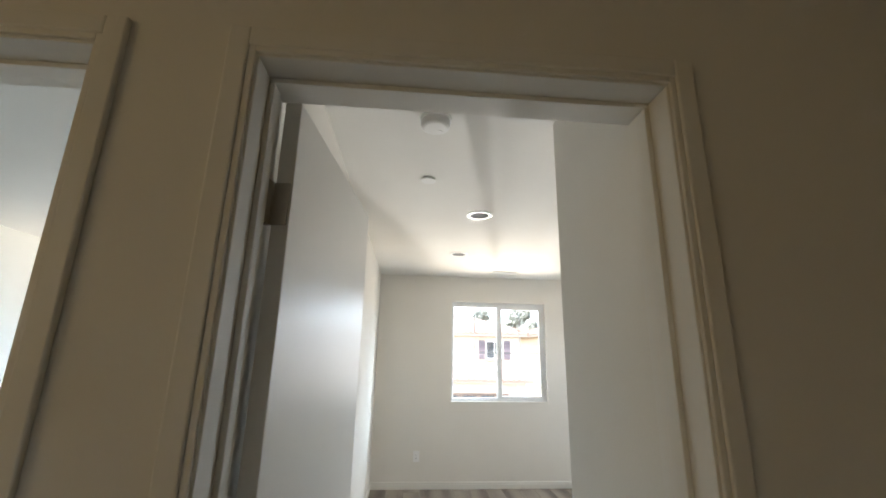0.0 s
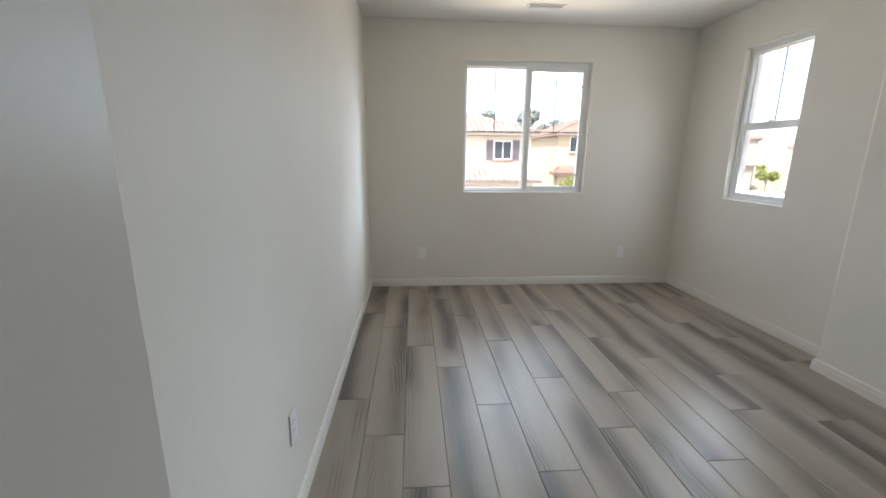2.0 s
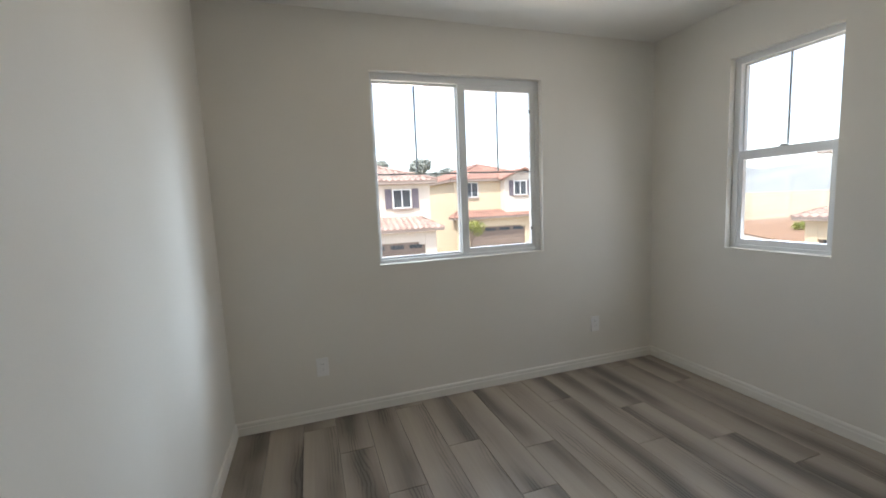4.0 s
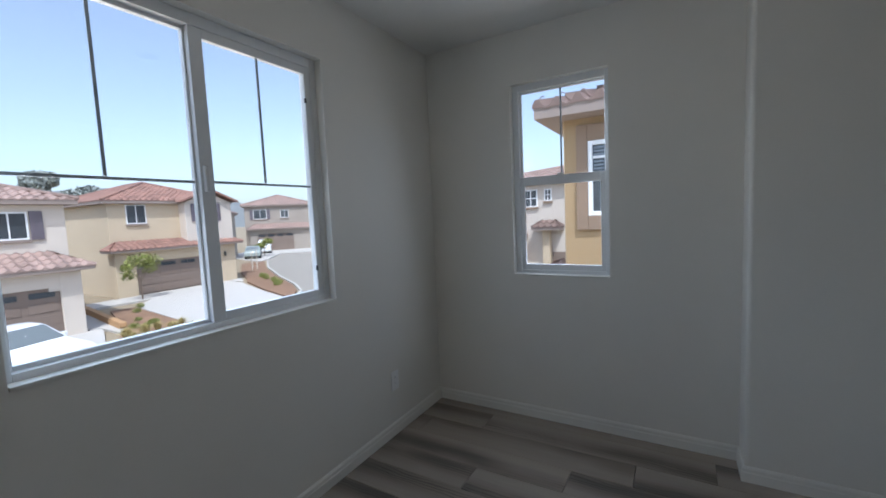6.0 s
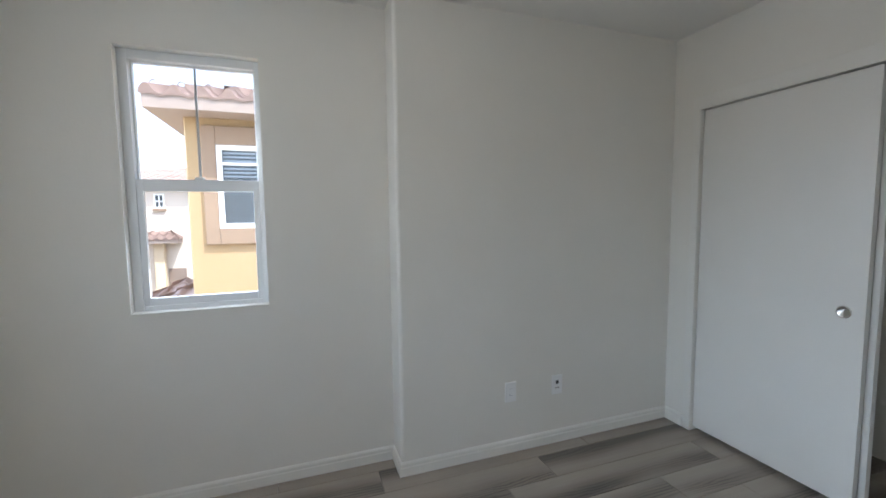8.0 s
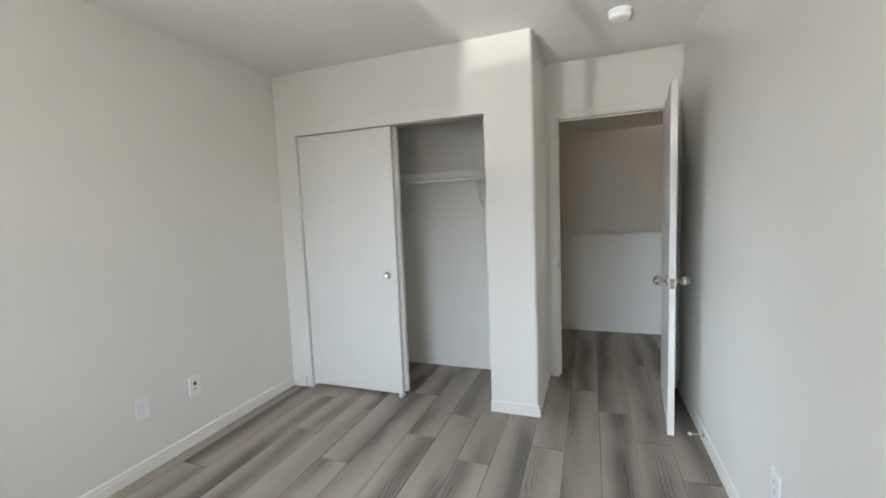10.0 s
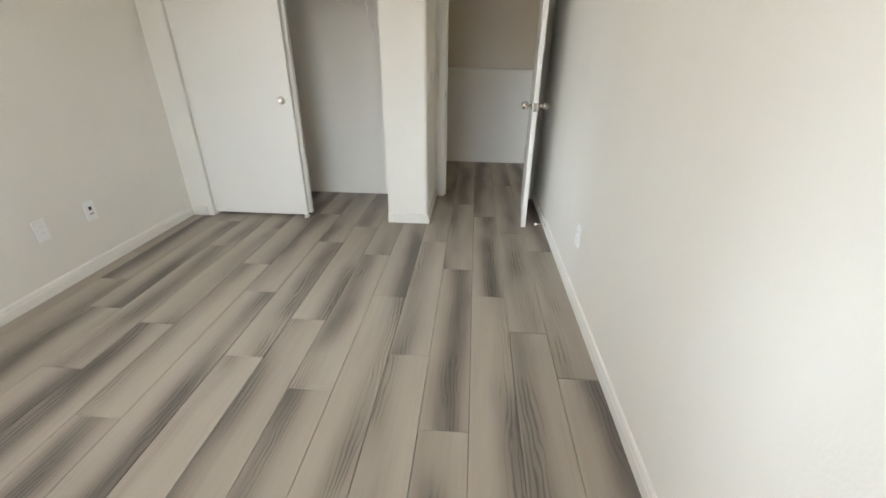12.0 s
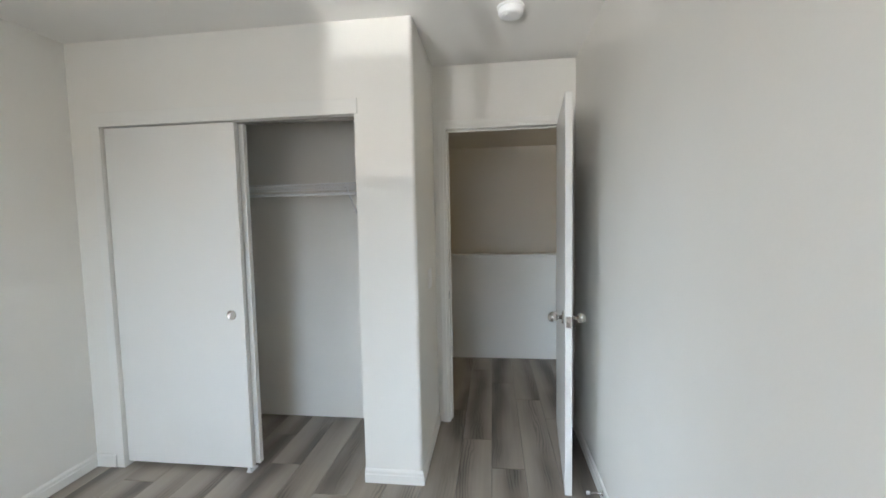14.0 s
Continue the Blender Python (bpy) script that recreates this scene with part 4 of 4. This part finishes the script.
block(h3, -6.4, 1.8, 0.0, 1.48, 0, 3.1, M_STUCCO2, (-5.5, -0.8, 2.5))
garage_door(h3, -5.5, -0.8, 0.0, 0.05, 2.5)
lean_roof(h3, -6.8, 2.2, 1.49, 3.15, 2.0, 0.33, M_TILE2, per=4)
hip_roof(h3, -7.0, 2.0, 1.5, 11, 6.45, 0.33, M_TILE2, per=4)
house_window(h3, -5.0, 1.48, 4.5, 5.8, 1.7)
house_window(h3, -1.8, 1.48, 4.6, 5.7, 1.1, shutters=False)
h3.scale = (1.1, 1.1, 1.1)
h3b = thing("house", (24.5, 52.0, GZ), "distant cream house behind the corner", "house", "houses in the street", rz=-38)
block(h3b, -4.0, 6.0, 0, 9, 0, 5.6, M_STUCCO2)
hip_roof(h3b, -4.0, 6.0, 0, 9, 5.75, 0.34, M_TILE2, per=4)
house_window(h3b, 3.6, -0.02, 4.1, 5.2, 1.4, shutters=False)
h6 = thing("house", (63.0, 57.0, GZ), "distant grey-cream house with tiled porch", "house", "houses in the street", rz=-47)
block(h6, -6.0, 6.5, 1.5, 10, 0, 6.0, M_STUCCO4)
block(h6, -5.0, 5.5, 0.0, 1.48, 0, 3.0, M_STUCCO, (0.2, 4.6, 2.3))
garage_door(h6, 0.2, 4.6, 0.0, 0.05, 2.3)
lean_roof(h6, -5.4, 6.0, 1.49, 3.05, 2.0, 0.33, M_TILE2, per=4)
hip_roof(h6, -6.0, 6.5, 1.5, 10, 6.15, 0.33, M_TILE2, per=4)
house_window(h6, -2.0, 1.48, 4.3, 5.6, 2.4)
house_window(h6, 3.2, 1.48, 4.3, 5.6, 1.4, shutters=False)

# ---- the ochre house next door ----
nb = thing("house", (0, 0, GZ), "ochre stucco house close next door", "house", "houses in the street")
part("wall", one(7.5, 18.0, -9.0, 4.45, 0, 5.80, 0.02, 1), M_STUCCO3, nb)
bm = bmesh.new()
tile_side(bm, (7.05, 4.82, 5.95), (0, -1, 0), (1, 0, 0), 14.2, 5.4, 0.33, 1, 1, pitch=0.31, row=0.42, amp=0.085, per=14)
tile_side(bm, (18.4, 4.82, 5.95), (-1, 0, 0), (0, -1, 0), 11.3, 5.4, 0.33, 1, 1, pitch=0.31, row=0.42, amp=0.05, per=8)
nroof = part("roof", bm, M_TILE3, nb, "brown blended barrel tile roof")
part("eaves_board", one(7.07, 18.4, -9.4, 4.80, 5.78, 5.97, 0.006, 1), M_FASCIA, nb, "taupe eaves board")
for i in range(14):
    yy = 4.66 - i * 0.31
    bm = bmesh.new()
    pts = [Vector((7.12, yy + 0.08 - 0.10 * q / 5, 6.04 + 0.10 * math.sin(q / 5 * 2.2))) for q in range(6)]
    for a, b in zip(pts, pts[1:]):
        cyl(bm, a, b, 0.008, seg=6)
    part("tile_clip", bm, M_TILE3, nroof, "curled roof tile clip")


def nb_window(y0, y1, z0, z1):
    part("window_surround", ring("x", 7.44, 7.52, y0 - 0.18, y1 + 0.18, z0 - 0.23, z1 + 0.26, 0.18, 0.18, 0.23, 0.26, 0.01), M_BAND, nb, "raised brown stucco surround")
    w = part("window", ring("x", 7.45, 7.53, y0, y1, z0, z1, 0.07, 0.07, 0.07, 0.07, 0.006), M_VINYL, nb, "white framed window with blinds")
    part("pane", one(7.49, 7.495, y0 + 0.07, y1 - 0.07, z0 + 0.07, z1 - 0.07), M_PANE, w)
    for zz in (0.5, 0.78):
        part("mullion", one(7.465, 7.488, y0 + 0.07, y1 - 0.07, z0 + (z1 - z0) * zz - 0.02, z0 + (z1 - z0) * zz + 0.02, 0.003, 1), M_VINYL, w)
    part("mullion", one(7.465, 7.488, (y0 + y1) / 2 - 0.02, (y0 + y1) / 2 + 0.02, z0 + (z1 - z0) * 0.5, z1 - 0.07, 0.003, 1), M_VINYL, w)
    for q in range(7):
        zz = z1 - 0.12 - q * 0.055
        part("blind_slat", one(7.4885, 7.4895, y0 + 0.08, y1 - 0.08, zz, zz + 0.025), M_SLAT, w)


nb_window(2.85, 4.06, 4.23, 5.41)
bm = bmesh.new()
tile_side(bm, (10.6, 6.4, 2.6), (-1, 0, 0), (0, -1, 0), 2.2, 1.9, 0.33, 0, 0.8, pitch=0.31, amp=0.05, per=10)
tile_side(bm, (8.4, 6.4, 2.6), (0, -1, 0), (1, 0, 0), 1.9, 1.5, 0.4, 0.9, 0, pitch=0.31, amp=0.05, per=10)
part("lower_roof", bm, M_TILE2, nb, "brown tiles of the lower roof")
part("lower_wall", one(8.8, 14, 4.46, 6.1, 0, 2.56, 0.02, 1), M_STUCCO3, nb)

# ---- pale house beyond it ----
h5 = thing("house", (22.0, 10.2, GZ), "pale two-storey house beyond the ochre one", "house", "houses in the street", rz=-90)
# local x runs towards the south, local y away from the camera's house
block(h5, -1.2, 6.5, 0.6, 10, 0, 5.80, M_STUCCO4)
block(h5, -3.6, -0.2, -0.6, 5, 0, 2.95, M_STUCCO, (-3.1, -0.9, 2.2))
garage_door(h5, -3.1, -0.9, -0.6, 0.05, 2.2)
lean_roof(h5, -4.0, 0.15, 0.59, 3.0, 1.55, 0.3, M_TILE2)
block(h5, -3.4, -1.22, 0.9, 9, 2.9, 5.80, M_STUCCO)
hip_roof(h5, -3.4, 6.5, 0.6, 10, 5.95, 0.22, M_TILE2)
house_window(h5, -0.85, 0.58, 4.35, 5.35, 0.75)
house_window(h5, 0.35, 0.58, 4.55, 5.5, 0.75, shutters=False, grid=2)
house_window(h5, 1.3, 0.58, 4.85, 5.5, 0.4, shutters=False, grid=2)
lean_roof(h5, 0.55, 2.15, 0.59, 3.45, 0.8, 0.45, M_TILE3)
part("door_surround", one(1.05, 1.45, 0.2, 0.6, 0, 3.3, 0.02, 1), M_STUCCO, h5)
part("porch_door", one(1.5, 2.2, 0.54, 0.6, 0, 2.1, 0.01, 1), M_GARAGE, h5, "dark front door")


# ---- cars ----
def car(at, rz, paint, label, tall=0.0, length=4.5):
    c = thing("car", at, label, "car", "parked cars", rz=rz)
    L, W = length / 2, 0.88
    prof = [(-L, 0.35), (-L, 0.72), (-L + 0.12, 0.92 + tall * 0.3), (-1.35, 0.98 + tall * 0.3), (-0.75, 1.42 + tall), (-0.2, 1.47 + tall), (0.35, 1.43 + tall), (1.12, 0.98), (L - 0.35, 0.84), (L - 0.04, 0.66), (L, 0.36)]
    if tall:
        prof[2:4] = [(-L + 0.05, 1.1), (-L + 0.35, 1.42 + tall)]

    def lofted(pr, halfs):
        bm = bmesh.new()
        rows = []
        for y, ins in halfs:
            rows.append([bm.verts.new((x, y * (1 - 0.16 * max(0, (z - 0.95)) / 0.5), z if z < 0.5 else z - ins)) for x, z in pr])
        for a, b in zip(rows, rows[1:]):
            for i in range(len(pr)):
                j = (i + 1) % len(pr)
                bm.faces.new((a[i], a[j], b[j], b[i]))
        bm.faces.new(rows[0])
        bm.faces.new(rows[-1][::-1])
        return bm

    body = lofted(prof, [(-W, 0.05), (-W + 0.08, 0.0), (0, -0.015), (W - 0.08, 0.0), (W, 0.05)])
    bo = part("body", body, paint, c, "", True)
    sh2 = bo.modifiers.new("round", "BEVEL")
    sh2.width, sh2.segments, sh2.limit_method = 0.04, 2, "ANGLE"

    def quad(name, pts, lab):
        bm = bmesh.new()
        f_ = bm.faces.new([bm.verts.new(p) for p in pts])
        r_ = bmesh.ops.extrude_face_region(bm, geom=[f_])
        bmesh.ops.translate(bm, verts=[v for v in r_["geom"] if isinstance(v, bmesh.types.BMVert)], vec=(0, 0, 0.014))
        return part(name, bm, M_CARGL, c, lab)

    t_ = tall
    quad("windscreen", [(0.42, -0.62, 1.415 + t_), (0.42, 0.62, 1.415 + t_), (1.06, 0.72, 1.03), (1.06, -0.72, 1.03)], "sloping windscreen")
    if not tall:
        quad("rear_window", [(-0.80, 0.60, 1.40), (-0.80, -0.60, 1.40), (-1.30, -0.70, 1.03), (-1.30, 0.70, 1.03)], "rear window")
    for s in (-1, 1):
        bm = bmesh.new()
        q = [(-1.05 - 0.5 * bool(tall), 1.03), (-0.62 - 0.8 * bool(tall), 1.36 + t_), (0.25, 1.37 + t_), (0.88, 1.03)]
        va = [bm.verts.new((x, s * (W * (1 - 0.16 * max(0, z - 0.95) / 0.5) + 0.004), z)) for x, z in q]
        vb = [bm.verts.new((x, s * (W * (1 - 0.16 * max(0, z - 0.95) / 0.5) - 0.03), z)) for x, z in q]
        bm.faces.new(va)
        bm.faces.new(vb[::-1])
        for i in range(4):
            bm.faces.new((va[i], va[(i + 1) % 4], vb[(i + 1) % 4], vb[i]))
        part("side_window", bm, M_CARGL, c, "dark side glass")
        part("mirror", one(0.72, 0.86, s * 0.9 - 0.08, s * 0.9 + 0.08, 0.98, 1.12, 0.03), paint, c)
        part("headlight", one(L - 0.22, L - 0.03, s * 0.62 - 0.18, s * 0.62 + 0.18, 0.62, 0.76, 0.03), M_GLASSY, c, "clear headlight")
        for wx in (-L + 0.85, L - 0.85):
            ty = part("wheel", cyl(bmesh.new(), (wx, s * (W - 0.2), 0.32), (wx, s * (W + 0.01), 0.32), 0.32, seg=24), M_TYRE, c, "black tyre")
            part("rim", cyl(bmesh.new(), (wx, s * (W - 0.02), 0.32), (wx, s * (W + 0.022), 0.32), 0.2, 0.17, seg=20), M_NICKEL, ty, "alloy rim")
    return c


M_GLASSY = mat("headlight_plastic", (0.7, 0.72, 0.75), 0.1, var=0.05)
car((4.35, 20.1, GZ + 0.10), -72, M_CARW, "white car on the drive, sun on windscreen", length=4.7)
car((37.0, 37.6, GZ + 0.012), -40, M_CARW, "white saloon car parked along the street")
car((42.2, 39.2, GZ + 0.012), -40, M_CARR, "red car parked along the street")
car((32.4, 48.6, GZ + 0.10), 52, M_CARG, "grey-green car parked at the far kerb")
car((38.0, 54.0, GZ + 0.10), 52, M_CARW, "tall white van on a far drive", tall=0.45)


# ---- plants ----
def leaf_cloud(bm, centre, rad, n, size, rg):
    for _ in range(n):
        d = Vector((rg.gauss(0, 1), rg.gauss(0, 1), rg.gauss(0, 1)))
        d = d.normalized() * (rg.random() ** 0.45)
        p = Vector(centre) + Vector((d.x * rad[0], d.y * rad[1], d.z * rad[2]))
        a = Vector((rg.gauss(0, 1), rg.gauss(0, 1), rg.gauss(0, 1))).normalized()
        b = a.cross(Vector((rg.gauss(0, 1), rg.gauss(0, 1), rg.gauss(0, 1)))).normalized()
        s = size * rg.uniform(0.6, 1.4)
        v = [bm.verts.new(p + a * s), bm.verts.new(p + b * s * 0.45), bm.verts.new(p - a * s), bm.verts.new(p - b * s * 0.45)]
        bm.faces.new(v)


def tree(at, h, spread, material, label, seed, n=1400, size=0.09):
    rg = random.Random(seed)
    t_ = thing("tree", at, label, "tree")
    bm = bmesh.new()
    th = h * 0.45
    cyl(bm, (0, 0, -0.05), (0.05, 0.02, th), 0.03 * h * 0.6, 0.015 * h * 0.6, 8)
    tips = []
    for i in range(7):
        a = i * 2.4
        e = Vector((math.cos(a) * spread * rg.uniform(0.4, 0.75), math.sin(a) * spread * rg.uniform(0.4, 0.75), h * rg.uniform(0.55, 0.92)))
        cyl(bm, (0.04, 0.02, th * rg.uniform(0.7, 1.0)), e, 0.010 * h * 0.6, 0.004 * h * 0.6, 6)
        tips.append(e)
    part("trunk", bm, M_BARK, t_, "slender trunk with limbs")
    bm = bmesh.new()
    for e in tips:
        r = spread * rg.uniform(0.32, 0.55)
        leaf_cloud(bm, e, (r, r, r * 0.8), n // 7, size, rg)
    part("crown", bm, material, t_)
    return t_


def shrub(at, r, material, label, seed, n=260):
    rg = random.Random(seed)
    t_ = thing("shrub", at, label, "shrub", "garden shrubs")
    bm = bmesh.new()
    leaf_cloud(bm, (0, 0, r * 0.55), (r, r, r * 0.6), n, r * 0.16, rg)
    part("foliage", bm, material, t_)
    bm = bmesh.new()
    for i in range(5):
        cyl(bm, (0, 0, -0.03), (math.cos(i * 1.3) * r * 0.5, math.sin(i * 1.3) * r * 0.5, r * 0.7), 0.012, 0.006, 5)
    part("stems", bm, M_BARK, t_)


tree((12.35, 30.6, GZ + 0.1), 2.7, 1.1, M_LEAF, "young yellow-green tree by the garage", 3, 800)
tree((34.2, 48.9, GZ + 0.1), 2.2, 1.1, M_LEAF, "young green street tree", 5, 900, 0.14)
tree((42.0, 46.0, GZ + 0.1), 3.4, 1.4, M_LEAF, "young green street tree", 8, 1100, 0.14)
tree((25, 150, GZ), 21, 4.6, M_LEAF2, "large haze-grey tree behind the roofs", 12, 4200, 0.85)
tree((39.5, 150, GZ), 21.5, 5.6, M_LEAF2, "large haze-grey tree behind the roofs", 13, 4800, 0.85)
tree((53, 155, GZ), 17, 7.5, M_LEAF2, "large haze-grey tree behind the roofs", 14, 4200, 0.9)


def grass_clump(at, r, seed):
    rg = random.Random(seed)
    t_ = thing("grass_clump", at, "dry yellow ornamental grass in bark bed", "grass", "garden grasses")
    bm = bmesh.new()
    for _ in range(150):
        a, lean = rg.uniform(0, 2 * math.pi), rg.uniform(0.15, 1.0)
        d, side = Vector((math.cos(a), math.sin(a), 0)), Vector((-math.sin(a), math.cos(a), 0)) * 0.012
        h = r * rg.uniform(0.9, 1.5)
        p0, p1 = d * r * 0.15 * rg.random(), d * r * 0.5 * lean + Vector((0, 0, h * 0.7))
        p2 = d * r * 1.1 * lean + Vector((0, 0, h * (1.0 - 0.35 * lean)))
        v = [bm.verts.new(p) for p in (p0 - side - Vector((0, 0, 0.02)), p0 + side - Vector((0, 0, 0.02)), p1 + side, p1 - side, p2)]
        bm.faces.new(v[:4])
        bm.faces.new((v[3], v[2], v[4]))
    part("blades", bm, M_STRAW, t_)


def tree_stake(at):
    t_ = thing("tree_stake", at, "pale wooden stake beside a young tree", "stake", "tree stakes")
    part("post", cyl(bmesh.new(), (0, 0, -0.1), (0, 0, 1.75), 0.032, 0.030, 10), M_STAKE, t_)
    part("tie", cyl(bmesh.new(), (0, 0, 1.30), (0, 0, 1.36), 0.038, seg=10), M_TYRE, t_, "black rubber tie")


M_STAKE = mat("weathered_pale_wood", (0.50, 0.45, 0.38), 0.8, var=0.15)
rg0 = random.Random(21)
for i in range(12):
    grass_clump((7.3 + (i % 4) * 0.66 + (i // 4) * 0.12 + rg0.uniform(-0.15, 0.15), 19.3 + (i // 4) * 0.8 + rg0.uniform(-0.2, 0.2), GZ + 0.13), rg0.uniform(0.28, 0.45), 200 + i)
for sx, sy in ((23.0, 35.4), (23.7, 35.7), (24.6, 37.6), (25.3, 37.9)):
    tree_stake((sx, sy, GZ + 0.13))
for i in range(7):
    sy = rg0.uniform(21.6, 28.0)
    shrub((7.5 + (sy - 20) * 0.32 + rg0.uniform(0.2, 1.1), sy, GZ + 0.12), rg0.uniform(0.12, 0.24), M_LEAF, "small yellow-green shrub in bark bed", 40 + i)
for i in range(6):
    shrub((18.3 + 3.2 * (i / 6) + 0.3 * rg0.random(), 25.4 + 7.0 * (i / 6) + 0.8 * rg0.random(), GZ + 0.12), rg0.uniform(0.2, 0.4), M_LEAF, "small yellow-green shrub in bark bed", 70 + i)
for i in range(8):
    shrub((rg0.uniform(34, 52), rg0.uniform(19, 33), GZ + 0.11), rg0.uniform(0.4, 0.8), M_LEAF, "small yellow-green shrub in bark bed", 90 + i)

# ---- hills ----
for nm, dist, h0, seed, a0, a1 in (("backdrop", 620.0, 58.0, 1.3, -70, 130), ("backdrop", 950.0, 96.0, 7.7, -70, 130)):
    bm = bmesh.new()
    rows = []
    for i in range(121):
        a = radians(a0 + (a1 - a0) * i / 120)
        hh = h0 * (0.62 + 0.75 * noise.noise((a * 2.3 + seed, seed, 0)) + 0.25 * noise.noise((a * 9 + seed, 0, seed)))
        rows.append([bm.verts.new((math.sin(a) * (dist + q * 90), math.cos(a) * (dist + q * 90), GZ - 1 + hh * s)) for q, s in ((0, 0), (0.7, 0.55), (1.6, 0.9), (2.6, 1.0), (3.6, 0.4))])
    for a, b in zip(rows, rows[1:]):
        for i in range(4):
            bm.faces.new((a[i], a[i + 1], b[i + 1], b[i]))
    struct(part(nm, bm, M_HILL, smooth=True), "hazy dry hills beyond the houses")
